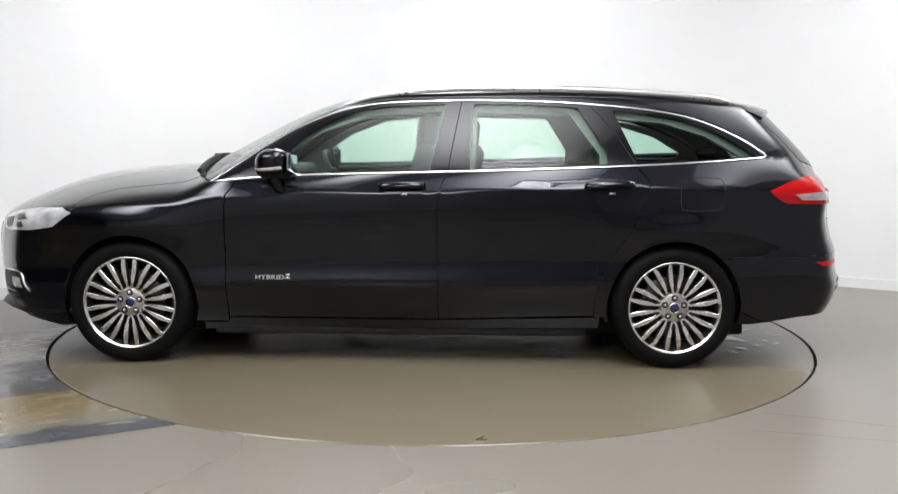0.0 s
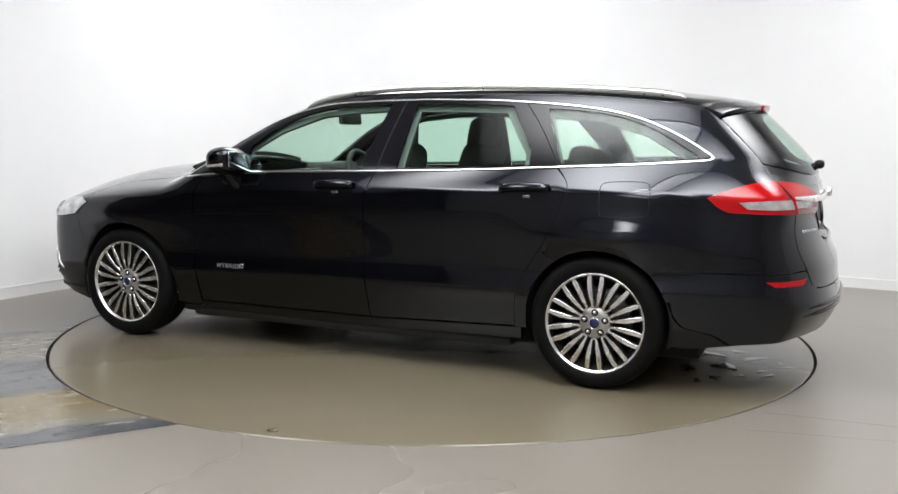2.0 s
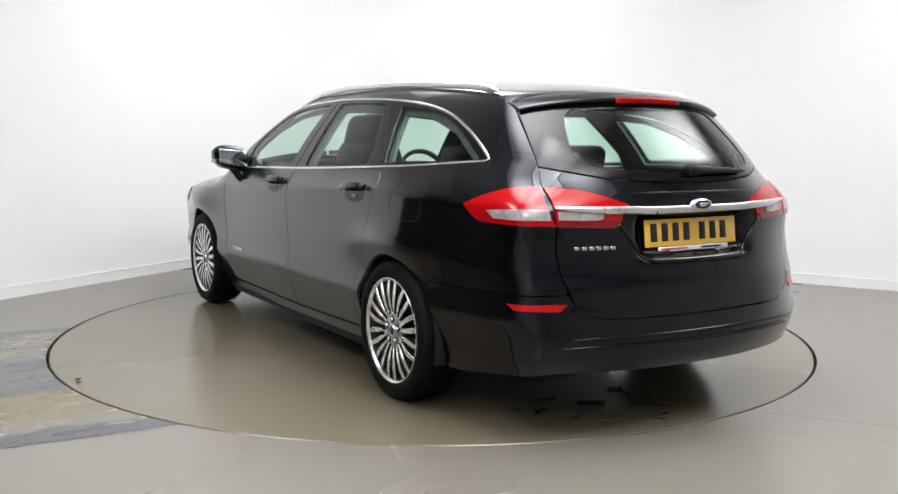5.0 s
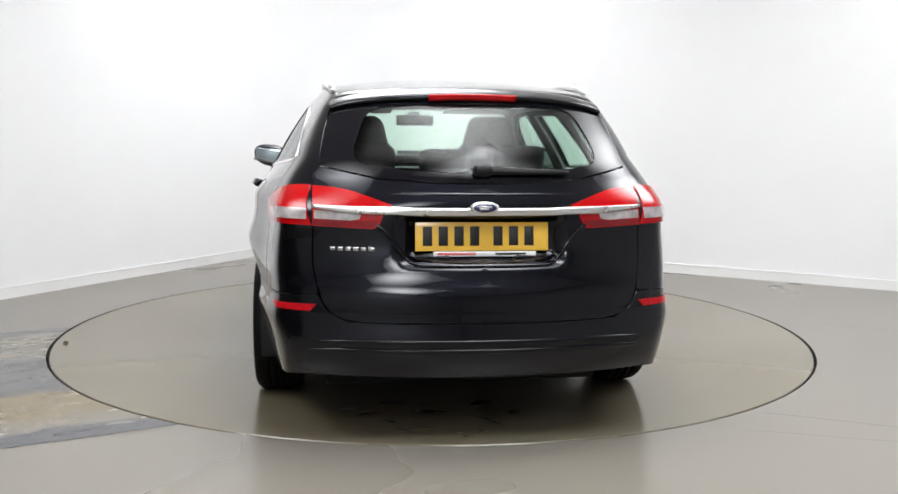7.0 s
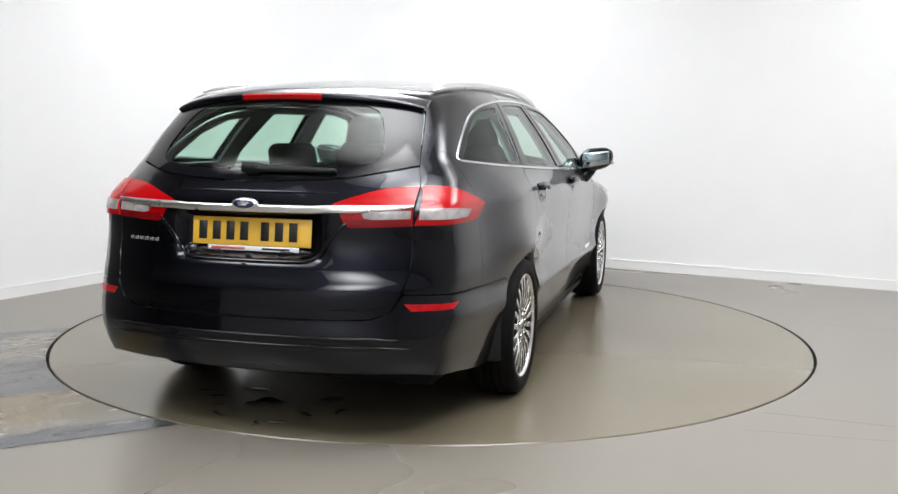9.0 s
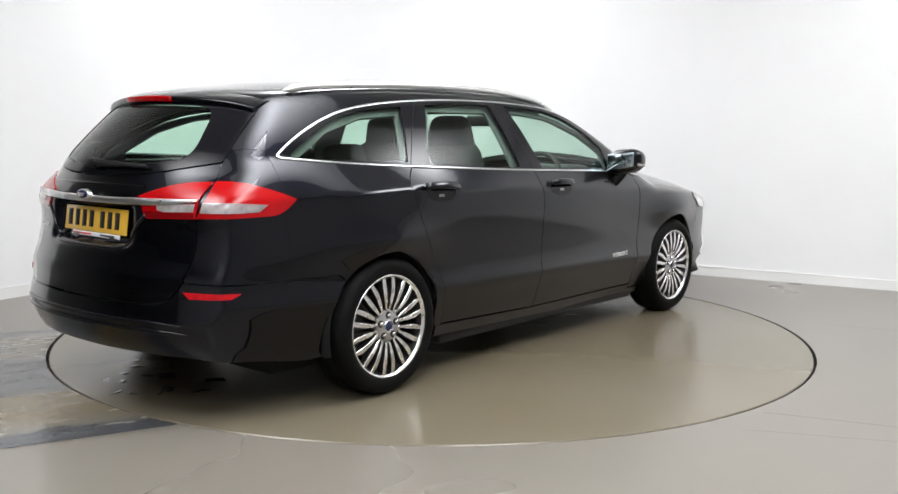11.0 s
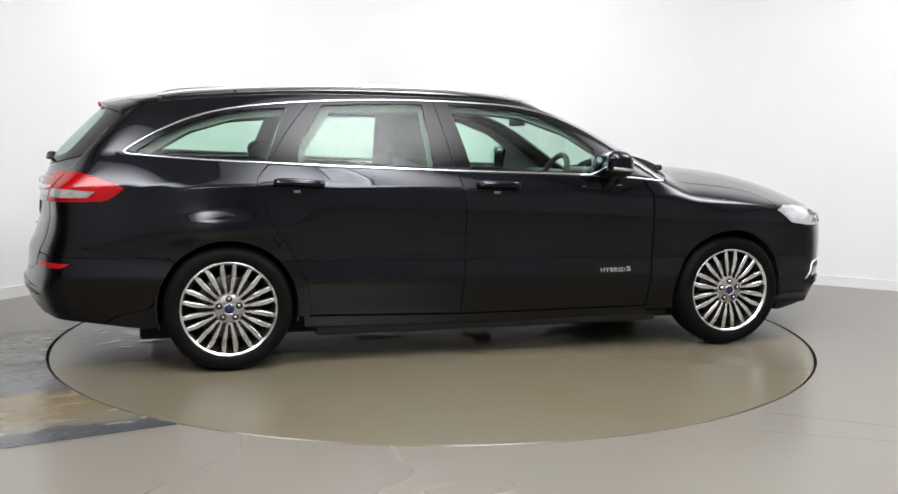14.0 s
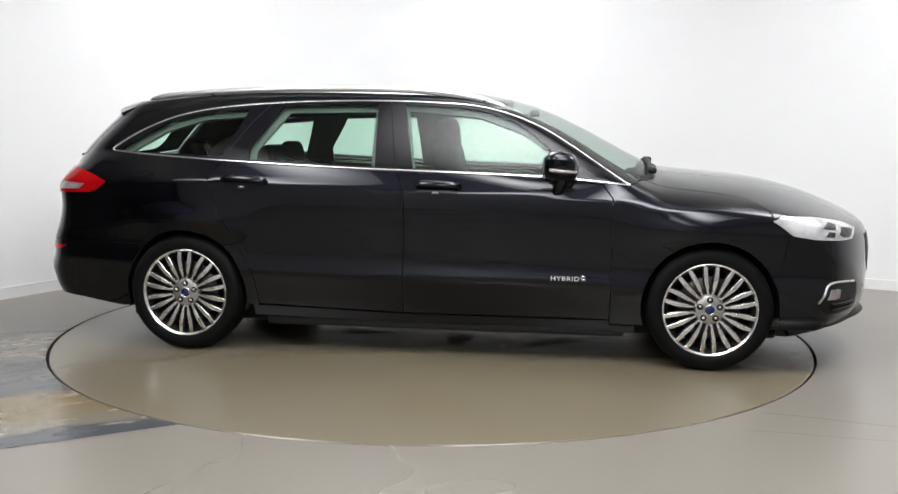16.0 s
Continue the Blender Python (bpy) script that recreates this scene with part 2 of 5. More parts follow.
def sweep(path, out, wide, thick, closed=False, n=10, taper=None):
    """A rounded strip along a path; out: the directions in which it stands proud."""
    P = np.asarray(path, float)
    N = np.asarray(out, float)
    if N.ndim == 1:
        N = np.tile(N, (len(P), 1))
    T = np.roll(P, -1, 0) - np.roll(P, 1, 0) if closed else np.gradient(P, axis=0)
    T /= np.linalg.norm(T, axis=1)[:, None]
    B = np.cross(T, N)
    B /= np.linalg.norm(B, axis=1)[:, None]
    N = np.cross(B, T)
    V, F = [], []
    for i in range(len(P)):
        k = taper[i] if taper is not None else 1.0
        for j in range(n):
            a = 2 * math.pi * j / n
            c, s = math.cos(a), math.sin(a)
            c, s = np.sign(c) * abs(c) ** 0.6, np.sign(s) * abs(s) ** 0.6
            V.append(P[i] + B[i] * c * wide / 2 * k + N[i] * s * thick / 2 * k)
    m = len(P)
    for i in range(m if closed else m - 1):
        for j in range(n):
            F.append((i * n + j, i * n + (j + 1) % n, (i + 1) % m * n + (j + 1) % n, (i + 1) % m * n + j))
    if not closed:
        F += [tuple(range(n))[::-1], tuple((m - 1) * n + j for j in range(n))]
    return V, F


def curve(pts, step=0.02):
    """A smooth open curve through points, resampled."""
    P = np.asarray(pts, float)
    if len(P) < 3:
        n = max(2, int(np.linalg.norm(P[-1] - P[0]) / step) + 1)
        return P[0] + (P[-1] - P[0]) * np.linspace(0, 1, n)[:, None]
    s = np.r_[0, np.cumsum(np.sqrt(np.linalg.norm(np.diff(P, axis=0), axis=1)))]
    n = max(len(P), int(np.linalg.norm(np.diff(P, axis=0), axis=1).sum() / step) + 1)
    t = np.linspace(0, s[-1], n)
    return np.stack([spline(*zip(s, P[:, i]))(t) for i in range(P.shape[1])], axis=1)


def chain(*runs):
    """Runs of points end to end, with doubles left out."""
    out = []
    for r in runs:
        for q in np.asarray(r, float):
            if not out or np.linalg.norm(q - out[-1]) > 1e-4:
                out.append(q)
    if np.linalg.norm(out[0] - out[-1]) < 1e-4:
        out.pop()
    return np.array(out)


def inside(poly, pts):
    x, y = pts[:, 0], pts[:, 1]
    odd = np.zeros(len(pts), bool)
    px, py = poly[:, 0], poly[:, 1]
    for i in range(len(poly)):
        j = i - 1
        hit = (py[i] > y) != (py[j] > y)
        with np.errstate(divide="ignore", invalid="ignore"):
            odd ^= hit & (x < (px[j] - px[i]) * (y - py[i]) / (py[j] - py[i]) + px[i])
    return odd


def resampled(poly, step):
    out = []
    for a, b in zip(poly, np.roll(poly, -1, 0)):
        n = max(1, int(round(np.linalg.norm(b - a) / step)))
        out += [a + (b - a) * i / n for i in range(n)]
    return np.array(out)


SIDE, TOP, REAR, FRONT = "side", "top", "rear", "front"
WAYS = {"shoulder": ((0, -1, -1), (1, 0, 0), (0, -1, 1), (0, 0.35, 0.6)),
        SIDE: ((0, -1, 0), (1, 0, 0), (0, 0, 1), (0, 0, 0)), TOP: ((0, 0, -1), (1, 0, 0), (0, 1, 0), (0, 0, 0.6)),
        REAR: ((1, 0, 0), (0, -1, 0), (0, 0, 1), (-1.7, 0, 0)),
        "tail": ((1, -1, 0), (1, 1, 0), (0, 0, 1), (-1.9, 0.3, 0)), "nose": ((-1, -1, 0), (1, -1, 0), (0, 0, 1), (1.9, 0.3, 0))}


def drape(outline, way, holes=(), h=0.03, gap=0.0025, depth=0.014, off=0.0, side=1, halved=False):
    """A panel on the car's skin: the outline (places near the skin) seen along way, filled, laid on the skin, its rim turned in."""
    d, u, v, base = (np.asarray(a, float) for a in WAYS[way])
    d, u, v = d / np.linalg.norm(d), u / np.linalg.norm(u), v / np.linalg.norm(v)
    loops = [resampled(np.stack([(np.asarray(o, float) - base) @ u, (np.asarray(o, float) - base) @ v], axis=1), h * 0.6) for o in (outline, *holes)]
    lo, hi = loops[0].min(0), loops[0].max(0)
    gx, gy = np.meshgrid(np.arange(lo[0] + h / 2, hi[0], h), np.arange(lo[1] + h / 2, hi[1], h))
    G = np.stack([gx.ravel(), gy.ravel()], axis=1)
    keep = inside(loops[0], G)
    for l in loops[1:]:
        keep &= ~inside(l, G)
    G = G[keep]
    for l in loops:
        near = np.array([np.min(np.hypot(l[:, 0] - p[0], l[:, 1] - p[1])) for p in G]) if len(G) else np.zeros(0)
        G = G[near > h * 0.45]
    pts, edges = list(map(tuple, G)), []
    for l in loops:
        n = len(pts)
        pts += list(map(tuple, l))
        edges += [(n + i, n + (i + 1) % len(l)) for i in range(len(l))]
    vv, _, tris, *_ = delaunay_2d_cdt([Vector(p) for p in pts], edges, [], 0, 1e-6)
    A = np.array([tuple(p) for p in vv])
    tris = np.array([tuple(t) for t in tris])
    mid = A[tris].mean(axis=1)
    ok = inside(loops[0], mid)
    for l in loops[1:]:
        ok &= ~inside(l, mid)
    tris = tris[ok]
    p, q, r = A[tris[:, 0]], A[tris[:, 1]], A[tris[:, 2]]
    area = (q[:, 0] - p[:, 0]) * (r[:, 1] - p[:, 1]) - (q[:, 1] - p[:, 1]) * (r[:, 0] - p[:, 0])
    tris = tris[np.abs(area) > 1e-9]
    area = area[np.abs(area) > 1e-9]
    tris[area < 0] = tris[area < 0][:, ::-1]
    count = {}
    for t in tris:
        for a, b in ((t[0], t[1]), (t[1], t[2]), (t[2], t[0])):
            count[(a, b)] = 1
    rim = [(a, b) for a, b in count if (b, a) not in count]
    out2 = np.zeros_like(A)
    for a, b in rim:
        e = A[b] - A[a]
        nrm = np.array([e[1], -e[0]]) / max(np.hypot(*e), 1e-9)
        out2[a] += nrm
        out2[b] += nrm
    middle = np.zeros(len(A), bool)
    if halved:
        at_rim = np.unique(np.array(rim))
        middle[at_rim] = np.abs(onto(base + A[at_rim, :1] * u + A[at_rim, 1:] * v, d)[:, 1]) < 0.006
        rim = [(a, b) for a, b in rim if not (middle[a] and middle[b])]
        out2[middle] = 0
    ln = np.hypot(out2[:, 0], out2[:, 1])
    out2 /= np.maximum(ln, 1e-9)[:, None]
    A = A - out2 * gap
    used = np.unique(tris)
    back = {int(o): i for i, o in enumerate(used)}
    A, out2, middle = A[used], out2[used], middle[used]
    P = onto(base + A[:, :1] * u + A[:, 1:] * v, d)
    P[middle, 1] = 0
    N = normals(P)
    P = P + N * off
    F = [tuple(back[int(i)] for i in t) for t in tris]
    V, NN = [tuple(p) for p in P], [tuple(n) for n in N]
    flange = out2[:, :1] * u + out2[:, 1:] * v
    twin = {}
    for a, b in rim:
        for i in (a, b):
            i = back[int(i)]
            if i not in twin:
                twin[i] = len(V)
                V += [tuple(P[i]), tuple(P[i] - N[i] * depth)]
                soft = flange[i] + 0.35 * N[i]
                NN += [tuple(soft / np.linalg.norm(soft)), tuple(flange[i])]
        a, b = twin[back[int(a)]], twin[back[int(b)]]
        F.append((a, a + 1, b + 1, b))
    if np.dot(np.cross(u, v), -d) < 0:
        F = [f[::-1] for f in F]
    if side < 0:
        V, F, NN = [(a, -b, c) for a, b, c in V], [f[::-1] for f in F], [(a, -b, c) for a, b, c in NN]
    return (V, F), NN


def panel(name, outline, way, mat, parent, label="", side=1, **kw):
    shape, nn = drape(outline, way, side=side, **kw)
    return part(name, shape, mat, parent, label, normal=nn)


def both(name, outline, way, mat, parent, label="", **kw):
    """One panel that lies on both sides of the car's middle."""
    a, na = drape(outline, way, side=1, halved=True, **kw)
    b, nb = drape(outline, way, side=-1, halved=True, **kw)
    return part(name, joined(a, b), mat, parent, label, normal=na + nb)


def on_side(pts):
    P = np.array([(x, 0, z) for x, z in pts], float)
    return onto(P, (0, -1, 0))


def on_top(pts):
    return onto(np.array([(x, y, 0.6) for x, y in pts], float), (0, 0, -1))


def on_rear(pts):
    return onto(np.array([(-1.7, y, z) for y, z in pts], float), (1, 0, 0))


def on_nose(pts):
    return onto(np.array([(1.6, y, z) for y, z in pts], float), (-1, 0, 0))


def arc(cx, cz, r, a0, a1, n=24):
    return [(cx + r * math.cos(radians(a)), cz + r * math.sin(radians(a))) for a in np.linspace(a0, a1, n)]



# ---- the studio ----
FLOOR = material("studio_floor_paint", (0.185, 0.168, 0.144), spec=0.5, rough=0.28, vary=0.03, scale=0.5, rough_vary=0.015, detail=3, spread=0.3, bump=0.03, bump_scale=60)
DISC = material("turntable_floor_paint", (0.160, 0.140, 0.104), spec=0.55, rough=0.23, vary=0.16, scale=0.6, rough_vary=0.04, tint=(0.138, 0.113, 0.072), detail=3, spread=0.28, bump=0.03, bump_scale=60)
WALL = material("white_wall_paint", (0.81, 0.81, 0.81), rough=0.6, vary=0.02, scale=1.5, bump=0.06, bump_scale=120)
SKIRT = material("white_skirting_gloss", (0.82, 0.82, 0.81), rough=0.3, vary=0.03, scale=6)
DARK_HALL = material("dim_workshop_wall", (0.42, 0.42, 0.425), rough=0.8, vary=0.3, scale=0.8)
# Grey chosen to darken what the car's paint and glass reflect
BACK_WALL = material("grey_unseen_wall", (0.42, 0.42, 0.43), rough=0.7, vary=0.06, scale=1.2)
SLOT = material("dark_gap", (0.01, 0.01, 0.01), rough=0.8)


def structure(name, shape, mat, label, smooth=False):
    ob = new(name, mesh_of(name, shape[0], shape[1], mat, smooth=smooth))
    return tagged(ob, label, name.split("_")[0], kind="structure")


def ring_floor():
    V, F, n = [], [], 144
    radii = [RING_R + 0.007, 2.6, 3.2, 4.0, 5.5, 8.0, 12.0, 18.0]
    for r in radii:
        V += [(r * math.cos(2 * math.pi * i / n), r * math.sin(2 * math.pi * i / n), 0) for i in range(n)]
    for k in range(len(radii) - 1):
        for i in range(n):
            j = (i + 1) % n
            F.append((k * n + i, (k + 1) * n + i, (k + 1) * n + j, k * n + j))
    m = len(V)
    V += [(radii[0] * math.cos(2 * math.pi * i / n), radii[0] * math.sin(2 * math.pi * i / n), -0.06) for i in range(n)]
    F += [(i, (i + 1) % n, m + (i + 1) % n, m + i) for i in range(n)]
    return V, F


structure("floor", ring_floor(), FLOOR, "grey-beige painted studio floor with a soft sheen")
pit = structure("floor_slot", lathe([(RING_R - 0.0068, -0.004), (RING_R - 0.0066, -0.055), (RING_R + 0.0066, -0.055), (RING_R + 0.0068, -0.001)], 144, "z"), SLOT, "dark gap round the turntable")

# Walls: a line of plan places, the corner rounded
R_CORNER = 1.1


def wall_line(inset=0.0):
    pts = [plan(5.5, inset)]
    pts += [plan(a, inset) for a in (4.5, 3.5, 2.5, 1.6)]
    c = (R_CORNER, R_CORNER)
    for k in range(49):
        t = radians(90 * k / 48)
        r = R_CORNER - inset
        pts.append(plan(c[0] - r * math.sin(t) + 0.0, c[1] - r * math.cos(t)))
    pts += [plan(inset, b) for b in (2.5, 4, 6, 8, 9.5)]
    return pts


def standing(line, z0, z1, thick):
    """A wall along a line of plan places, with its thickness behind it."""
    V, F, n = [], [], len(line)
    T = [(line[min(i + 1, n - 1)] - line[max(i - 1, 0)]).normalized() for i in range(n)]
    for p, t in zip(line, T):
        o = Vector((-t.y, t.x, 0)) * thick
        V += [(p.x, p.y, z0), (p.x, p.y, z1), (p.x + o.x, p.y + o.y, z1), (p.x + o.x, p.y + o.y, z0)]
    for i in range(n - 1):
        for k in range(4):
            F.append((i * 4 + k, i * 4 + (k + 1) % 4, i * 4 + 4 + (k + 1) % 4, i * 4 + 4 + k))
    F += [(3, 2, 1, 0), tuple(4 * n - 4 + k for k in range(4))]
    return V, F


structure("wall_north", standing(wall_line(), 0, CEILING_Z, 0.15), WALL, "seamless white studio wall with a rounded corner", smooth=False)
skirt = wall_line(0.014)
structure("baseboard", standing(skirt, 0, 0.078, 0.0139), SKIRT, "low white skirting board along the studio wall")
structure("baseboard_cap", standing(wall_line(0.018), 0.078, 0.084, 0.0179), SKIRT, "thin bright top edge of the skirting board")
# Two walls out of view, added to shape the reflections in the car
structure("wall_east", standing([plan(-0.2, 9.5), plan(11, 9.5)], 0, CEILING_Z, 0.15), BACK_WALL, "unseen grey wall added beside the camera to tone reflections")
structure("wall_south", standing([plan(11, 9.6), plan(11, 1.4)], 0, CEILING_Z, 0.15), BACK_WALL, "unseen grey wall added behind the camera to tone reflections")
hall = standing([plan(11, 1.4), plan(14, 1.4), plan(14, -6), plan(5.2, -6), plan(5.2, -0.16)], 0, CEILING_Z + 0.3, 0.15)
structure("wall_west", hall, DARK_HALL, "dim workshop walls beyond the studio's open side")
c = [plan(-0.3, 0 - 0.3), plan(-0.3, 9.8), plan(11.3, 9.8), plan(11.3, -0.3)]
V = [(p.x, p.y, CEILING_Z) for p in c] + [(p.x, p.y, CEILING_Z + 0.2) for p in c]
structure("ceiling", (V, [(0, 1, 2, 3), (7, 6, 5, 4), (0, 4, 5, 1), (1, 5, 6, 2), (2, 6, 7, 3), (3, 7, 4, 0)]), WALL, "plain white studio ceiling")
c = [plan(5.0, -6.2), plan(5.0, 0.0), plan(14.2, 1.6), plan(14.2, -6.2)]
V = [(p.x, p.y, CEILING_Z + 0.25) for p in c] + [(p.x, p.y, CEILING_Z + 0.4) for p in c]
structure("ceiling_hall", (V, [(0, 1, 2, 3), (7, 6, 5, 4), (0, 4, 5, 1), (1, 5, 6, 2), (2, 6, 7, 3), (3, 7, 4, 0)]), WALL, "pale workshop ceiling beyond the studio")

# Ceiling lamps
PANEL_WHITE = material("lamp_diffuser", (0.9, 0.9, 0.9), rough=0.5, emit=(0.968, 0.978, 1.0), emit_strength=1.0)
LAMP_L = (2.4, 2.6)


def soft_glow(m, strength):
    """A softbox: brightest in its middle, dimmer towards its rim."""
    nt = m.node_tree
    tc, mp, ln = nt.nodes.new("ShaderNodeTexCoord"), nt.nodes.new("ShaderNodeMapping"), nt.nodes.new("ShaderNodeVectorMath")
    ln.operation = "LENGTH"
    mp.inputs["Scale"].default_value = (2 / LAMP_L[0], 2 / LAMP_L[1], 0)
    rg = nt.nodes.new("ShaderNodeMapRange")
    rg.interpolation_type = "SMOOTHSTEP"
    rg.inputs[1].default_value, rg.inputs[2].default_value, rg.inputs[3].default_value, rg.inputs[4].default_value = 0.0, 1.1, strength, strength * 0.06
    nt.links.new(tc.outputs["Object"], mp.inputs[0])
    nt.links.new(mp.outputs[0], ln.inputs[0])
    nt.links.new(ln.outputs["Value"], rg.inputs[0])
    nt.links.new(rg.outputs[0], nt.nodes["Principled BSDF"].inputs["Emission Strength"])


soft_glow(PANEL_WHITE, LAMP_STRENGTH)
for a, b in PANELS:
    fixture = tagged(new("ceiling_lamp"), "white rectangular ceiling lamp with a lit diffuser", "ceiling lamp", "studio ceiling lamps")
    fixture.matrix_world = Matrix.Translation(plan(a, b, CEILING_Z)) @ Matrix.Rotation(TURN, 4, "Z")
    lx, ly = LAMP_L
    part("housing", joined(*[block((lx + 0.04, 0.03, 0.05), (0, k * (ly / 2 + 0.015), -0.025), 0.004) for k in (1, -1)],
                           *[block((0.03, ly, 0.05), (k * (lx / 2 + 0.015), 0, -0.025), 0.004) for k in (1, -1)]), SKIRT, fixture)
    part("diffuser", block((lx, ly, 0.02), (0, 0, -0.02), 0.003), PANEL_WHITE, fixture)

# ---- the turntable ----
turntable = new("turntable", mesh_of("turntable", *lathe([(0.0001, 0.0), (0.6, 0.0), (1.2, 0.0), (1.8, 0.0), (RING_R - 0.012, 0.0), (RING_R - 0.007, -0.005), (RING_R - 0.007, -0.045), (0.0001, -0.045)], 144, "z"), DISC, smooth=False))
tagged(turntable, "round grey-beige vehicle turntable flush with the floor", "turntable")

# ---- the car ----
car = tagged(new("estate_car"), "black estate car with silver roof rails and chrome window trim", "car")

DLO_UP = curve([(1.0, 0.958), (0.85, 1.057), (0.64, 1.194), (0.455, 1.29), (0.207, 1.363), (-0.04, 1.385), (-0.307, 1.394), (-0.7, 1.392), (-0.99, 1.379), (-1.388, 1.338), (-1.63, 1.273), (-1.81, 1.188), (-1.905, 1.128)])
DLO_LOW = curve([(-1.905, 1.104), (-1.64, 1.083), (-1.216, 1.06), (-0.236, 1.02), (0.6, 0.993), (1.0, 0.958)])
DLO = on_side(chain(DLO_UP, [(-1.922, 1.114)], DLO_LOW))
ROOF_EDGE = on_top(curve([(1.05, 0.765), (0.95, 0.735), (0.85, 0.705), (0.64, 0.645), (0.455, 0.612), (0.2, 0.602), (-0.3, 0.602), (-1.0, 0.60), (-1.5, 0.585), (-1.75, 0.565), (-1.86, 0.552)]))
TAIL_EDGE = on_rear(curve([(0.585, 1.30), (0.612, 1.18), (0.632, 1.07), (0.652, 1.0), (0.650, 0.863), (0.652, 0.729), (0.632, 0.622)]))
R_ARCH = 0.350
AX, AZ = 1.425, 0.326


def side_panels(side):
    s = dict(side=side)
    # front wing
    top = on_top(curve([(1.70, 0.847), (1.6, 0.747), (1.4, 0.712), (1.2, 0.70), (1.075, 0.70)]))
    low = on_side(chain([(0.918, 0.89), (0.921, 0.71), (0.919, 0.50), (0.917, 0.215), (1.055, 0.215)], arc(AX, AZ, R_ARCH, 198, 24), [(1.785, 0.60), (1.80, 0.70)]))
    base = on_side([(1.02, 0.955), (0.86, 0.965)])
    fender = panel("front_wing", chain(low, on_side([(1.72, 0.80)]), top, [(1.06, 0.755, 0.985)], base), "shoulder", PAINT, car, gap=0.002, **s)
    # doors
    d = on_side(chain([(0.914, 0.245), (0.917, 0.50), (0.919, 0.71), (0.914, 0.89), (0.86, 0.962)], curve([(0.84, 0.962), (0.6, 0.986), (-0.232, 1.014)]), curve([(-0.232, 1.014), (-0.193, 0.917), (-0.183, 0.724), (-0.193, 0.243)]), [(-0.193, 0.243)]))
    front = panel("front_door", d, SIDE, PAINT, car, **s)
    d = on_side(chain(curve([(-0.193, 0.243), (-0.183, 0.724), (-0.193, 0.917), (-0.232, 1.014)]), curve([(-0.24, 1.014), (-0.7, 1.032), (-1.21, 1.053)]),
                      curve([(-1.21, 1.053), (-1.276, 0.975), (-1.261, 0.907), (-1.198, 0.749), (-1.111, 0.61), (-1.055, 0.50), (-1.022, 0.40), (-1.012, 0.27)])))
    rear = panel("rear_door", d, SIDE, PAINT, car, **s)
    sill = panel("sill", on_side(chain([(1.05, 0.17), (1.05, 0.213), (0.917, 0.213), (0.914, 0.241), (-0.2, 0.239), (-1.01, 0.262), (-1.045, 0.262), (-1.04, 0.20)], [(0.0, 0.18)])), SIDE, PAINT, car, depth=0.05, **s)
    # body side: windscreen pillar, roof frame, rear quarter
    front_edge = on_side(chain(curve([(-1.012, 0.262), (-1.022, 0.40), (-1.055, 0.50), (-1.111, 0.61), (-1.198, 0.749), (-1.261, 0.907), (-1.276, 0.975), (-1.215, 1.056)])))
    n_up = len(DLO_UP)
    k = int(np.argmin(np.abs(DLO[n_up:, 0] + 1.215))) + n_up
    d = chain(on_side(arc(-AX, AZ, R_ARCH, -10, 42)[:1]), on_side([(-1.045, 0.264)]), front_edge, DLO[n_up:k][::-1], DLO[:n_up][::-1], [(1.06, 0.76, 0.98)], ROOF_EDGE,
              TAIL_EDGE[TAIL_EDGE[:, 2] > 1.142], on_rear([(0.619, 1.135)]), on_side([(-1.96, 1.135), (-1.96, 1.0), (-1.96, 0.8), (-1.96, 0.592), (-1.71, 0.592)]), on_side(arc(-AX, AZ, R_ARCH, 137, -10)))
    a, na = drape(d, "shoulder", gap=0.0, side=side)
    d = chain(on_side([(-1.93, 0.592), (-1.93, 0.8), (-1.93, 1.0), (-1.93, 1.16)]), on_rear([(0.615, 1.16)]), TAIL_EDGE[TAIL_EDGE[:, 2] < 1.158], on_rear([(0.635, 0.605)]), on_side([(-2.15, 0.595)]))
    b, nb = drape(d, "tail", gap=0.0, off=-0.0008, side=side)
    quarter = part("body_side", joined(a, b), PAINT, car, "", normal=na + nb)
    # side windows
    g1 = on_side(chain([(0.585, 1.008)], curve([(0.587, 1.135), (0.441, 1.25), (0.204, 1.342), (-0.04, 1.366), (-0.222, 1.375)]), [(-0.142, 1.028)]))
    g2 = on_side(chain([(-0.349, 1.036), (-0.372, 1.374)], curve([(-0.372, 1.374), (-0.65, 1.374), (-0.92, 1.360)]), [(-1.063, 1.14), (-1.066, 1.066)]))
    g3 = on_side(chain([(-1.222, 1.079), (-1.108, 1.345)], curve([(-1.108, 1.345), (-1.386, 1.322), (-1.628, 1.250), (-1.855, 1.122)]), [(-1.86, 1.106)]))
    panel("window_surround", DLO, SIDE, GLOSS_BLACK, car, "gloss black window pillars", holes=(g1, g2, g3), gap=0.0, depth=0.02, h=0.025, **s)
    for name, g in (("front_door_window", g1), ("rear_door_window", g2), ("quarter_window", g3)):
        panel(name, g, SIDE, GLASS, car, "green-tinted window glass", gap=0.0, depth=0.003, off=-0.004, h=0.035, **s).visible_shadow = False
    strip = sweep(DLO, normals(DLO), 0.0125, 0.009, closed=True)
    part("window_trim", strip if side > 0 else flipped(strip), CHROME, car, "chrome window trim")
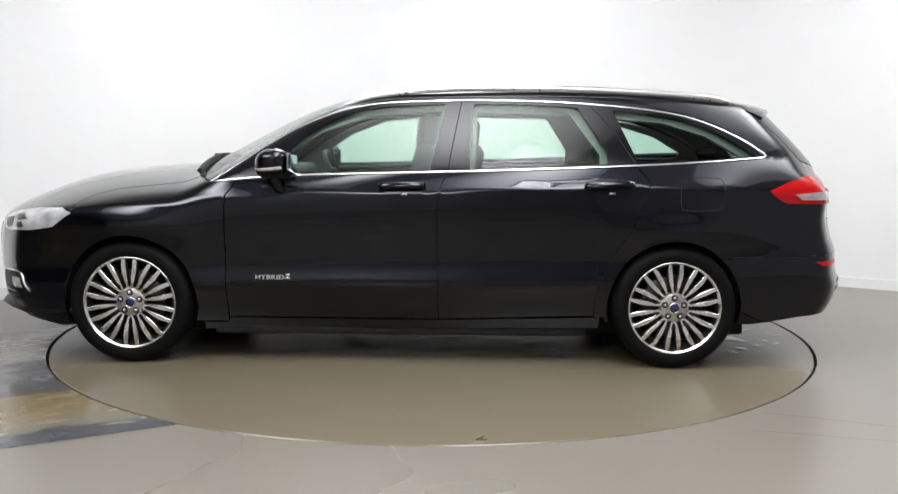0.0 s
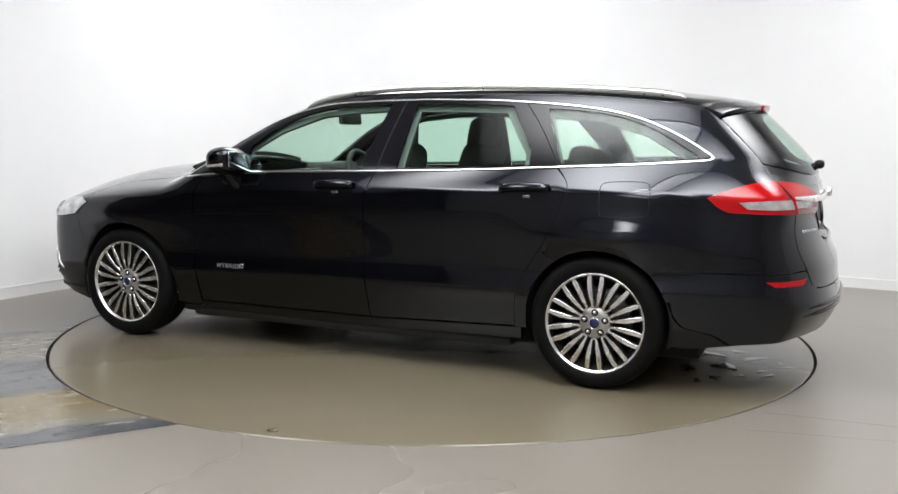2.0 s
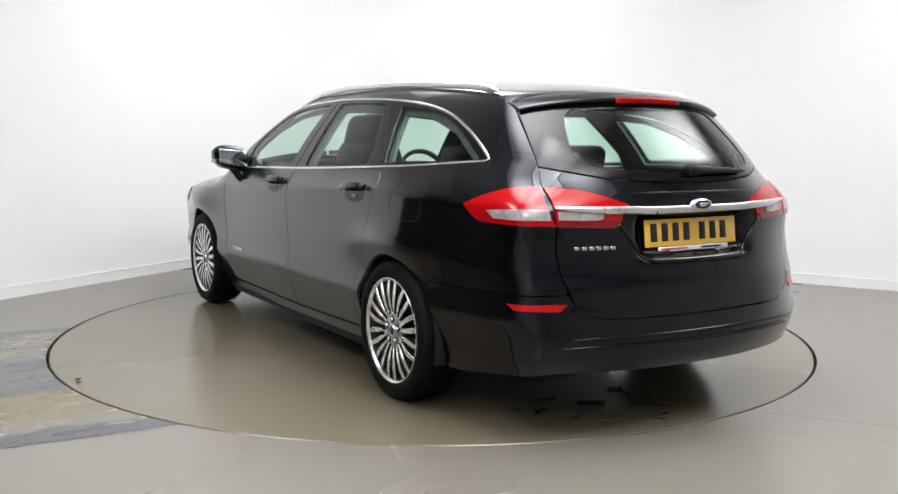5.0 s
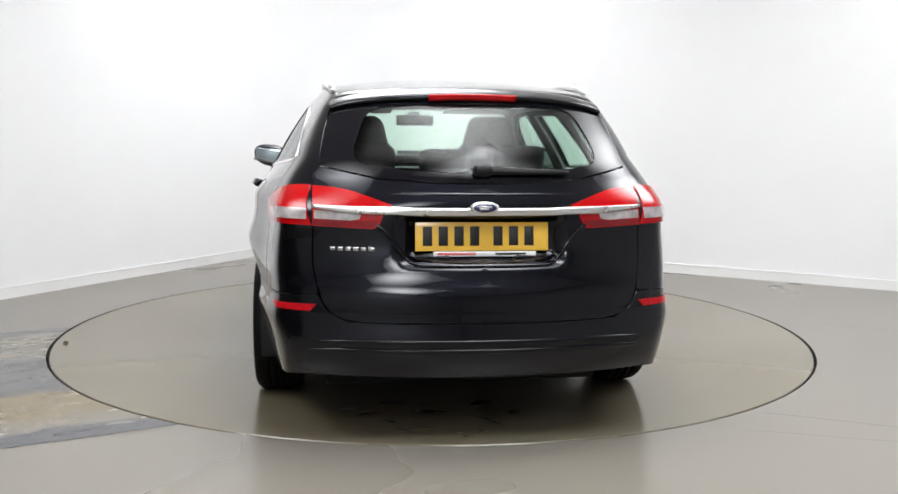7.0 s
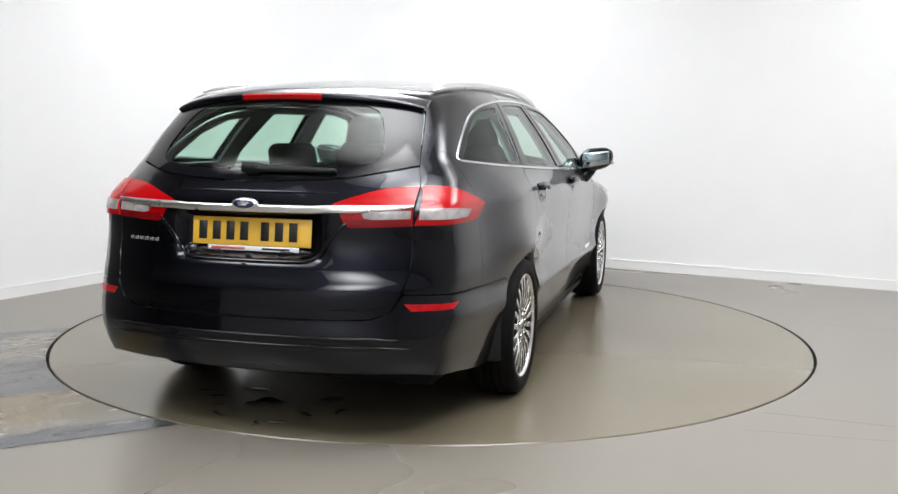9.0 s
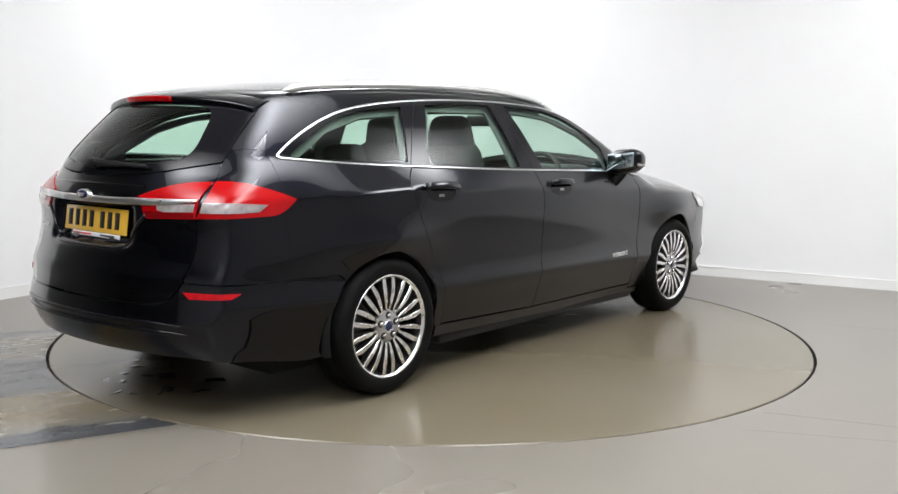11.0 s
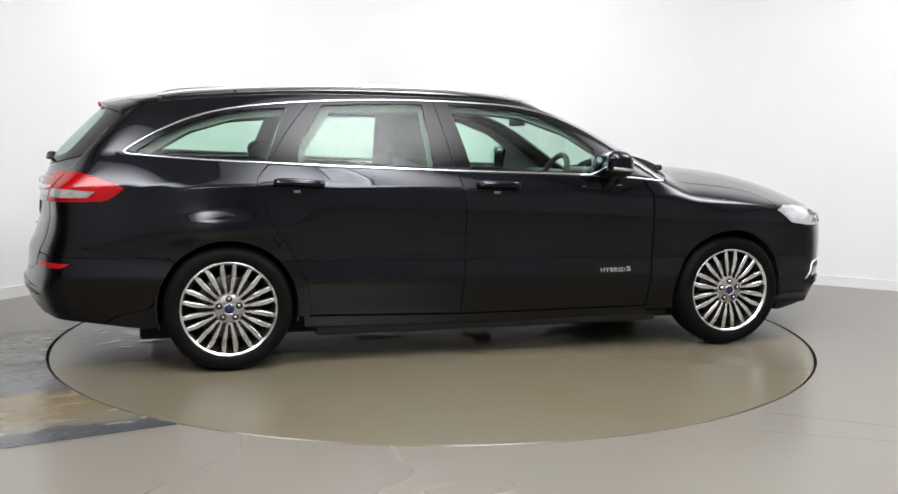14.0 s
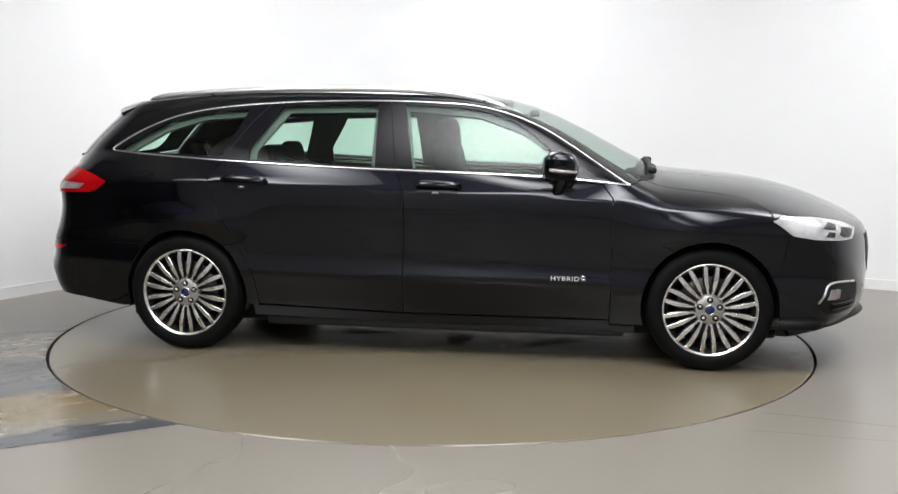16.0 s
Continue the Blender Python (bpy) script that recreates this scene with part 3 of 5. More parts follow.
    for line in ([(-0.236, 1.024), (-0.268, 1.20), (-0.306, 1.390)], [(-1.214, 1.062), (-1.10, 1.24), (-0.985, 1.376)]):
        q = on_side(curve(line))
        cut = sweep(q, normals(q), 0.005, 0.003, n=6)
        part("door_gap", cut if side > 0 else flipped(cut), LINER, car, "thin dark gap between the doors")
    return fender


for side in (1, -1):
    side_panels(side)

NOSE_EDGE = on_top(curve([(1.70, 0.845), (1.76, 0.85), (1.93, 0.79), (2.07, 0.72), (2.17, 0.63), (2.27, 0.43), (2.325, 0.2), (2.345, 0.0)]))
both("bonnet", chain(on_top([(1.175, 0.0), (1.165, 0.3), (1.12, 0.6), (1.08, 0.695)]), on_top(curve([(1.08, 0.695), (1.2, 0.696), (1.4, 0.708), (1.6, 0.745), (1.70, 0.845)])),
                     NOSE_EDGE), TOP, PAINT, car, gap=0.0, h=0.035)
both("roof", chain(on_top(curve([(0.335, 0.0), (0.31, 0.3), (0.245, 0.602)])), ROOF_EDGE[ROOF_EDGE[:, 0] < 0.24], on_top(curve([(-1.865, 0.545), (-1.955, 0.3), (-2.0, 0.0)]))), TOP, PAINT, car, gap=0.0, h=0.04)
both("windscreen", chain(on_top([(1.16, 0.0), (1.15, 0.3), (1.11, 0.6), (1.055, 0.755)]), ROOF_EDGE[ROOF_EDGE[:, 0] > 0.25], on_top(curve([(0.25, 0.60), (0.315, 0.3), (0.34, 0.0)]))), TOP, SCREEN, car, "clear windscreen", gap=0.0, depth=0.003, h=0.05).visible_shadow = False
nose_top = onto(np.array([(1.6, y, z) for y, z in [(0.60, 0.745), (0.45, 0.742), (0.3, 0.74), (0.15, 0.738), (0.0, 0.737)]]), (-1, 0, 0))
nose_mid = onto(np.array([(1.6, 0, z) for z in np.linspace(0.72, 0.22, 24)]), (-1, 0, 0))
HEAD_LINE = [(1.70, 0.895, 0.79), (1.75, 0.86, 0.812), (1.93, 0.76, 0.802), (2.08, 0.685, 0.778), (2.195, 0.63, 0.742), (2.165, 0.72, 0.69), (2.08, 0.81, 0.688), (1.93, 0.878, 0.698), (1.815, 0.895, 0.716)]
both("front_bumper", chain(on_side(arc(AX, AZ, R_ARCH, -24, 24)), on_side([(1.785, 0.60), (1.80, 0.70), (1.72, 0.80)]), NOSE_EDGE, nose_mid,
                           onto(np.array([(1.4, y, z) for y, z in [(0.2, 0.22), (0.45, 0.22), (0.68, 0.23)]]), (-1, 0, 0)), on_side([(2.05, 0.228), (1.93, 0.20), (1.83, 0.176)])), "nose", PAINT, car, gap=0.001)
both("tailgate", chain(on_rear([(0, 1.022), (0.2, 1.027), (0.4, 1.040), (0.58, 1.075), (0.628, 1.085)]), on_rear(curve([(0.632, 1.07), (0.650, 1.0), (0.646, 0.863), (0.648, 0.729), (0.627, 0.622), (0.59, 0.545), (0.52, 0.512), (0.255, 0.508), (0.0, 0.508)]))), REAR, PAINT, car, gap=0.002, depth=0.034, h=0.025,
     holes=[])
both("rear_window", on_rear([(0, 1.36), (0.3, 1.355), (0.52, 1.335), (0.578, 1.30), (0.605, 1.19), (0.625, 1.09), (0.58, 1.080), (0.4, 1.045), (0.2, 1.032), (0, 1.027)]), REAR, GLASS, car, "green-tinted rear window", gap=0.0, depth=0.003, h=0.04, off=-0.002).visible_shadow = False
both("rear_bumper", chain(on_side(arc(-AX, AZ, R_ARCH, 137, 196)), on_side([(-1.84, 0.222), (-1.95, 0.235), (-2.1, 0.258)]), on_rear([(0.66, 0.285), (0.4, 0.29), (0.2, 0.29), (0.0, 0.29)]), on_rear([(0, z) for z in np.linspace(0.30, 0.50, 16)]), on_rear([(0.255, 0.502), (0.52, 0.505), (0.59, 0.537), (0.632, 0.60)]), on_side([(-2.15, 0.590), (-1.93, 0.588), (-1.72, 0.588)])), "tail", PAINT, car, gap=0.0004)


# ---- wheels ----
def make_wheel():
    rim = lathe([(0.205, -0.16), (0.21, -0.05), (0.222, -0.02), (0.238, -0.006), (0.2435, 0.0), (0.242, 0.006), (0.236, 0.004), (0.229, -0.006), (0.215, -0.03), (0.208, -0.06), (0.2, -0.15)], 72, "y", closed=True)
    V, F = rim
    # only the rim's lip is bright; the rest has shade in its colour
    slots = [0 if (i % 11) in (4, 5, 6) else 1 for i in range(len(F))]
    wheel = part("wheel", rim, [ALLOY, ALLOY_SHADE], car, "silver multi-spoke alloy wheel", smooth=True, slots=slots)

    def spoke():
        """A pair of slim flat-faced spokes that join in a round bend at the hub."""
        leg = [(r, float(off)) for r, off in zip(np.linspace(0.234, 0.088, 13), spline((0.088, 0.0125), (0.11, 0.0165), (0.15, 0.0235), (0.19, 0.0285), (0.234, 0.0300))(np.linspace(0.234, 0.088, 13)))]
        bend = [(0.088 - 0.0125 * math.sin(q), 0.0125 * math.cos(q)) for q in np.linspace(0, math.pi, 9)[1:-1]]
        path = np.array(leg + bend + [(r, -o) for r, o in leg[::-1]])
        tan = np.gradient(path, axis=0)
        tan /= np.linalg.norm(tan, axis=1)[:, None]
        sv, sf, sl = [], [], []
        for (r, o), (tr, to) in zip(path, tan):
            t = min(1.0, max(0.0, (r - 0.075) / 0.157))
            w = 0.0056 + 0.0052 * math.sin(math.pi * min(1.0, t / 1.25)) ** 1.4 + 0.0012 * t
            y = -0.009 + 0.008 * math.sin(math.pi * t) + 0.003 * t
            for dw, dy in ((-w * 1.25, -0.036), (-w, -0.0015), (-w, -0.0015), (-w * 0.86, 0.0), (-w * 0.86, 0.0), (w * 0.86, 0.0), (w * 0.86, 0.0), (w, -0.0015), (w, -0.0015), (w * 1.25, -0.036)):
                sv.append((r - to * dw, y + dy, -(o + tr * dw)))
        for k in range(len(path) - 1):
            for j in range(0, 10, 2):
                sf.append((k * 10 + j, (k + 1) * 10 + j, (k + 1) * 10 + j + 1, k * 10 + j + 1))
                # bright faces; the flanks are coloured dark as if in shade
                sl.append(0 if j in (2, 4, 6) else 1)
        me = mesh_of("spoke", sv, sf, [ALLOY, ALLOY_SHADE], slots=sl)
        face = next(p for p in me.polygons if p.material_index == 0 and p.index % 5 == 2)
        if face.normal.y < 0:
            me.flip_normals()
        return me

    leaf = spoke()
    for i in range(10):
        ob = new("spoke", leaf)
        ob.parent, ob.matrix_basis = wheel, Matrix.Rotation(radians(90 + 36 * i), 4, "Y")
    part("hub", lathe([(0.0001, -0.008), (0.034, -0.008), (0.068, -0.009), (0.076, -0.015), (0.080, -0.04), (0.0001, -0.045)], 40, "y"), HUB, wheel, "grey hub face")
    tyre = [(0.234, -0.005), (0.243, 0.004), (0.262, 0.012), (0.285, 0.013), (0.303, 0.006), (0.313, -0.008), (0.320, -0.022), (0.322, -0.045), (0.323, -0.10), (0.322, -0.16), (0.318, -0.185), (0.305, -0.203), (0.28, -0.208), (0.235, -0.195)]
    for y in (-0.055, -0.09, -0.125):
        k = next(i for i, q in enumerate(tyre) if q[1] < y)
        tyre[k:k] = [(0.323, y + 0.005), (0.315, y + 0.004), (0.315, y - 0.004), (0.323, y - 0.005)]
    part("tyre", lathe(tyre, 96, "y"), RUBBER, wheel, "black low-profile tyre")
    part("brake_disc", lathe([(0.06, -0.075), (0.16, -0.075), (0.165, -0.078), (0.165, -0.095), (0.06, -0.095)], 48, "y"), STEEL, wheel, "grey brake disc")
    part("brake_backplate", lathe([(0.0001, -0.12), (0.20, -0.12), (0.20, -0.125)], 40, "y"), LINER, wheel)
    part("centre_cap", lathe([(0.0001, 0.002), (0.016, 0.001), (0.023, -0.002), (0.027, -0.009)], 32, "y"), BLUE, wheel, "blue centre cap")
    part("cap_ring", lathe([(0.023, -0.002), (0.026, 0.001), (0.029, -0.003), (0.030, -0.01)], 32, "y"), CHROME, wheel)
    for i in range(5):
        a = radians(90 + 72 * i)
        at = Matrix.Translation((0.052 * math.cos(a), -0.008, 0.052 * math.sin(a)))
        # flat dark disc on the hub paints the shade of the nut's hole
        part("nut_hole_shade", lathe([(0.0001, 0.0005), (0.0165, 0.0005), (0.0175, -0.003)], 18, "y"), LINER, wheel, at=at)
        part("lug_nut", lathe([(0.0001, 0.011), (0.005, 0.011), (0.008, 0.009), (0.0105, 0.004), (0.0115, -0.004)], 6, "y"), NUT, wheel, smooth=False, at=at)
    return wheel


def place_wheel(w, x, side):
    return pose(x, 0.911 * side, 0.323, 0, 0, 0 if side > 0 else 180)


wheel = make_wheel()
first = True
for x in (1.425, -1.425):
    for side in (1, -1):
        m = place_wheel(wheel, x, side)
        if first:
            wheel.matrix_basis = m
            first = False
        else:
            copy_thing(wheel, m)



# ---- hidden structure of the car: arch liners, floor, inner trim ----
def arch_liner(x, side):
    V, F, n = [], [], 24
    for i in range(n + 1):
        a = radians((-22 if x > 0 else -14) + 210 * i / n)
        c, s = math.cos(a), math.sin(a)
        for r, y in ((R_ARCH + 0.002, 0.885), (R_ARCH + 0.012, 0.86), (R_ARCH + 0.012, 0.62), (0.05, 0.62)):
            V.append((x + r * c, y * side, AZ + r * s))
    for i in range(n):
        for j in range(3):
            F.append((i * 4 + j, i * 4 + j + 1, i * 4 + 5 + j, i * 4 + 4 + j))
    return V, F


for side in (1, -1):
    for x in (AX, -AX):
        part("arch_liner", arch_liner(x, side), LINER, car, "dark wheel-arch liner")
part("underbody", joined(block((3.7, 1.22, 0.16), (-0.03, 0, 0.20), 0.02), block((1.98, 1.66, 0.12), (0.01, 0, 0.205), 0.02), block((0.30, 1.2, 0.06), (1.98, 0, 0.26), 0.02), block((0.36, 1.1, 0.08), (-2.06, 0, 0.31), 0.02),
                         block((0.5, 0.3, 0.08), (-1.85, -0.35, 0.27), 0.035), block((1.9, 0.09, 0.08), (-0.6, 0.1, 0.13), 0.03)), LINER, car, "dark underbody")
part("cabin_floor", joined(block((2.9, 1.2, 0.12), (-0.60, 0, 0.36), 0.02), block((1.05, 1.2, 0.30), (-1.7, 0, 0.52), 0.02), block((0.1, 1.3, 0.55), (1.1, 0, 0.65), 0.02)), TRIM_DARK, car, "dark cabin floor")
for side in (1, -1):
    s = dict(side=side)
    panel("door_card", on_side([(1.04, 0.20), (1.04, 0.90), (0.9, 0.945), (-0.24, 1.0), (-1.05, 1.035), (-1.05, 0.70), (-1.03, 0.20)]), SIDE, TRIM_DARK, car, "dark inner door panel", off=-0.028, h=0.08, gap=0, **s)
    panel("door_top_trim", on_side([(0.85, 0.88), (0.85, 0.945), (-0.24, 1.0), (-1.05, 1.035), (-1.05, 0.94), (-0.24, 0.90)]), SIDE, BEIGE, car, "pale inner door top", off=-0.045, h=0.08, gap=0, **s)
    panel("boot_side_trim", on_side([(-1.05, 0.72), (-1.05, 1.05), (-1.85, 1.085), (-2.05, 1.0), (-2.05, 0.72)]), SIDE, TRIM_DARK, car, "dark boot side panel", off=-0.03, h=0.08, gap=0, **s)
    g = [on_side(q) for q in ([(0.60, 0.985), (0.60, 1.125), (0.44, 1.235), (0.2, 1.325), (-0.04, 1.350), (-0.20, 1.357), (-0.125, 0.995)],
                              [(-0.375, 1.01), (-0.39, 1.352), (-0.88, 1.345), (-1.03, 1.13), (-1.03, 1.04)], [(-1.235, 1.075), (-1.135, 1.322), (-1.38, 1.302), (-1.61, 1.232), (-1.80, 1.12), (-1.78, 1.09)])]
    panel("pillar_trim", on_side(chain([(0.92, 0.96)], curve([(0.80, 1.06), (0.64, 1.17), (0.455, 1.272), (0.207, 1.35), (-0.04, 1.374), (-0.307, 1.384), (-0.99, 1.368), (-1.388, 1.325), (-1.63, 1.262), (-1.9, 1.13)]), [(-1.95, 1.06), (-1.6, 1.05), (-0.24, 0.985)])), SIDE, PILLAR, car,
          "grey pillar trim", holes=g, off=-0.035, h=0.05, gap=0, **s)
both("headlining", chain(on_top(curve([(0.33, 0.0), (0.31, 0.3), (0.24, 0.60)])), on_top([(0.2, 0.60), (-0.3, 0.60), (-1.0, 0.59), (-1.8, 0.55)]), on_top([(-1.88, 0.4), (-1.9, 0.0)])), TOP, TRIM_LIGHT, car, "pale grey headlining", off=-0.04, h=0.08, gap=0)


def rounded_slab(size, bevel, m):
    return moved(block(size, (0, 0, 0), bevel, 4), m)


def seat(x, y, lean, wide=0.52):
    """A front seat: cushion, tapered backrest, headrest on two posts."""
    cushion = part("seat", joined(rounded_slab((0.54, wide, 0.17), 0.06, pose(x + 0.26, y, 0.60, 0, -8, 0)), rounded_slab((0.5, wide * 0.86, 0.1), 0.03, pose(x + 0.25, y, 0.48))), CLOTH, car, "dark fabric front seat")
    V, F = block((0.19, wide, 0.60), (0, 0, 0.30), 0.07, 4)
    V = [(a, b * (1 - 0.30 * max(0, c - 0.22) / 0.33), c) for a, b, c in V]
    part("backrest", moved((V, F), pose(x, y, 0.58, 0, -lean, 0)), CLOTH, cushion)
    hx = x - math.tan(radians(lean)) * 0.66
    V, F = block((0.14, 0.28, 0.21), (0, 0, 0), 0.06, 4)
    V = [(a, b * (1 - 0.18 * (c / 0.11)), c) for a, b, c in V]
    head = part("headrest", moved((V, F), pose(hx + 0.045, y, 1.215, 0, -6, 0)), CLOTH, cushion)
    for d in (-0.06, 0.06):
        part("headrest_post", sweep([(hx + 0.02, y + d, 1.06), (hx + 0.022, y + d, 1.15)], (1, 0, 0), 0.012, 0.012), CHROME, cushion)


seat(-0.02, 0.37, 13)
seat(-0.22, -0.37, 15)
bench = part("rear_bench", joined(rounded_slab((0.50, 1.30, 0.20), 0.07, pose(-0.80, 0, 0.58, 0, -6, 0)), rounded_slab((0.16, 1.32, 0.58), 0.06, pose(-1.13, 0, 0.76, 0, -20, 0))), CLOTH, car, "dark fabric rear bench seat")
for y, z in ((0.38, 1.085), (0.0, 1.065), (-0.38, 1.085)):
    V, F = block((0.10, 0.26, 0.15), (0, 0, 0), 0.045, 4)
    part("headrest", moved((V, F), pose(-1.20, y, z, 0, -14, 0)), CLOTH, bench)
dash = part("dashboard", joined(rounded_slab((0.42, 1.42, 0.16), 0.06, pose(0.90, 0, 0.895, 0, 4, 0)), rounded_slab((0.24, 1.40, 0.34), 0.06, pose(0.82, 0, 0.72)), rounded_slab((0.20, 0.40, 0.09), 0.035, pose(0.76, -0.37, 0.975)),
                                rounded_slab((0.5, 0.24, 0.30), 0.05, pose(0.45, 0, 0.58))), TRIM_DARK, car, "dark dashboard and centre console")
ring = sweep([(0.185 * math.cos(a), 0.185 * math.sin(a), 0) for a in np.linspace(0, 2 * math.pi, 48, endpoint=False)], (0, 0, 1), 0.030, 0.032, closed=True)
spokes = joined(ring, rounded_slab((0.15, 0.13, 0.05), 0.02, pose(0, 0, -0.01)), rounded_slab((0.05, 0.32, 0.02), 0.006, pose(0, 0, -0.01)), rounded_slab((0.20, 0.05, 0.02), 0.006, pose(-0.08, 0, -0.01)), sweep([(0, 0, -0.02), (0, 0, -0.24)], (1, 0, 0), 0.06, 0.06))
part("steering_wheel", moved(spokes, Matrix.Translation((0.50, -0.37, 0.925)) @ Matrix.Rotation(radians(-66), 4, "Y")), TRIM_DARK, car, "dark steering wheel")
part("rear_view_mirror", joined(rounded_slab((0.035, 0.25, 0.075), 0.016, pose(0.41, 0, 1.305, 0, 6, 0)), rounded_slab((0.06, 0.08, 0.04), 0.015, pose(0.46, 0, 1.345)), sweep([(0.42, 0, 1.31), (0.46, 0, 1.345)], (0, 1, 0), 0.02, 0.02)), TRIM_DARK, car, "dark interior mirror")
for y in (0.36, -0.36):
    part("sun_visor", rounded_slab((0.14, 0.38, 0.018), 0.007, pose(0.20, y, 1.365, 0, 10, 0)), TRIM_LIGHT, car)

# ---- tail: lamps, plate, trim ----
for side in (1, -1):
    s = dict(side=side)
    low_in, top_in = on_rear([(0.651, 0.862)])[0], on_rear([(0.655, 1.010)])[0]
    outer = chain(curve([(-1.925, 0.85, 0.934), (-1.99, 0.84, 0.884), (-2.03, 0.832, 0.868)]), curve([(-2.03, 0.832, 0.868), (-2.2, 0.77, 0.864), low_in]), [top_in], curve([top_in, (-2.17, 0.755, 1.008), (-2.10, 0.80, 0.993), (-2.0, 0.83, 0.962), (-1.925, 0.85, 0.934)]))
    lamp = panel("tail_lamp", outer, "tail", RED, car, "red tail lamp with a clear strip", off=0.006, depth=0.02, gap=0.001, h=0.025, **s)
    strip = chain([(-2.085, 0.845, 0.917), (-2.12, 0.835, 0.888), (-2.2, 0.80, 0.886)], on_rear([(0.67, 0.885), (0.67, 0.924)]), [(-2.2, 0.80, 0.925)])
    panel("clear_strip", strip, "tail", CLEAR, lamp, "clear lens strip", off=0.009, depth=0.004, gap=0, h=0.02, **s)
    inner = on_rear(chain([(0.648, 1.008)], curve([(0.648, 1.008), (0.533, 1.000), (0.43, 0.972), (0.345, 0.943)]), curve([(0.345, 0.943), (0.38, 0.90), (0.40, 0.862), (0.42, 0.852)]), [(0.648, 0.860)]))
    il = panel("tailgate_lamp", inner, REAR, RED, car, "red lamp on the tailgate", off=0.006, depth=0.02, gap=0.001, h=0.025, **s)
    panel("clear_strip", on_rear([(0.64, 0.918), (0.64, 0.888), (0.50, 0.884), (0.47, 0.890), (0.46, 0.912)]), REAR, CLEAR, il, "clear lens strip", off=0.009, depth=0.004, gap=0, h=0.02, **s)
    panel("lower_lens", on_rear([(0.643, 0.883), (0.643, 0.864), (0.425, 0.857), (0.408, 0.866), (0.398, 0.885)]), REAR, RED_LOW, il, "deep red lower lens", off=0.0085, depth=0.004, gap=0, h=0.02, **s)
    refl = chain([(-2.20, 0.822, 0.560), (-2.24, 0.81, 0.538)], on_rear([(0.66, 0.538), (0.635, 0.566)]))
    panel("reflector", refl, "tail", RED_DARK, car, "red bumper reflector", off=0.004, depth=0.01, gap=0, h=0.02, **s)
    # fuel flap and bumper lines are fine grooves
flap = on_side(curve([(-1.435, 0.965), (-1.44, 0.985), (-1.48, 0.997), (-1.62, 1.000), (-1.655, 0.99), (-1.665, 0.95), (-1.66, 0.86), (-1.64, 0.842), (-1.46, 0.836), (-1.438, 0.85), (-1.435, 0.965)]))
part("fuel_flap", sweep(flap[:-1], normals(flap[:-1]), 0.004, 0.0022, closed=True, n=6), LINER, car, "thin outline of the fuel flap")
bar = on_rear([(abs(y), 0.921) for y in np.linspace(0.648, -0.648, 61)])
bar[31:, 1] *= -1
nb = normals(bar)
ends = np.clip((0.66 - np.abs(bar[:, 1])) / 0.22, 0.0, 1.0) ** 0.7 * 0.72 + 0.28
bar[:, 2] += 0.018 * (1 - ends)
part("chrome_bar", sweep(bar + nb * 0.010, nb, 0.031, 0.018, taper=ends), SILVER, car, "bright satin chrome tailgate bar")
rim2 = lathe([(0.0001, 0.010), (0.045, 0.009), (0.053, 0.005), (0.056, 0.0), (0.056, -0.01)], 40, "x")
badge = part("badge", ([(-a, b, c * 0.42) for a, b, c in rim2[0]], [f[::-1] for f in rim2[1]]), SILVER, car, "plain oval badge", at=Matrix.Translation((-2.413, 0, 0.938)))
inner2 = lathe([(0.0001, 0.013), (0.040, 0.0125), (0.046, 0.008)], 40, "x")
part("badge_centre", ([(-a, b, c * 0.40) for a, b, c in inner2[0]], [f[::-1] for f in inner2[1]]), BLUE, badge, "dark blue oval")
part("badge_mark", joined(*[block((0.002, w, 0.006), (-0.0135, y, z), 0.0005, 1) for w, y, z in ((0.05, 0.0, 0.004), (0.036, 0.004, -0.004))]), SILVER, badge)


def plate():
    p = part("number_plate", block((0.006, 0.52, 0.111), (0, 0, 0), 0.002, 2), YELLOW, car, "yellow rear number plate with dark bars", at=pose(-2.361, 0, 0.823, 0, 7, 0))
    w, gap = 0.050, 0.011
    x0 = 0.213
    for i in range(7):
        y = x0 - i * (w + gap) - (0.030 if i > 3 else 0) + 0.0
        part("bar", block((0.002, w * 0.72, 0.074), (-0.0036, y, 0.002), 0.0005, 1), INK, p)
    part("plate_strip", block((0.005, 0.40, 0.020), (-0.001, -0.01, -0.067), 0.001, 1), WHITE, p, "white strip under the plate")
    for y, wd, m in ((0.10, 0.15, PALE_RED), (-0.11, 0.12, INK)):
        part("small_bar", block((0.002, wd, 0.008), (-0.0032, y, -0.067), 0.0005, 1), m, p)
    return p


both("plate_recess", on_rear([(0, 0.903), (0.395, 0.903), (0.395, 0.865), (0.325, 0.785), (0.30, 0.748), (0.265, 0.729), (0, 0.724)]), REAR, GLOSS_BLACK, car, "dark number plate recess", off=0.0012, depth=0.003, gap=0, h=0.03)
plate()
for i in range(6):
    q = on_rear([(0.572 - i * 0.029, 0.776)])
    n = normals(q)[0]
    part("name_bar", block((0.004, 0.021, 0.014), (0, 0, 0), 0.001, 1), CHROME, car, at=Matrix.Translation(Vector(q[0]) + Vector(n) * 0.002) @ Matrix.Rotation(math.atan2(n[1], -n[0]) * -1, 4, "Z"))
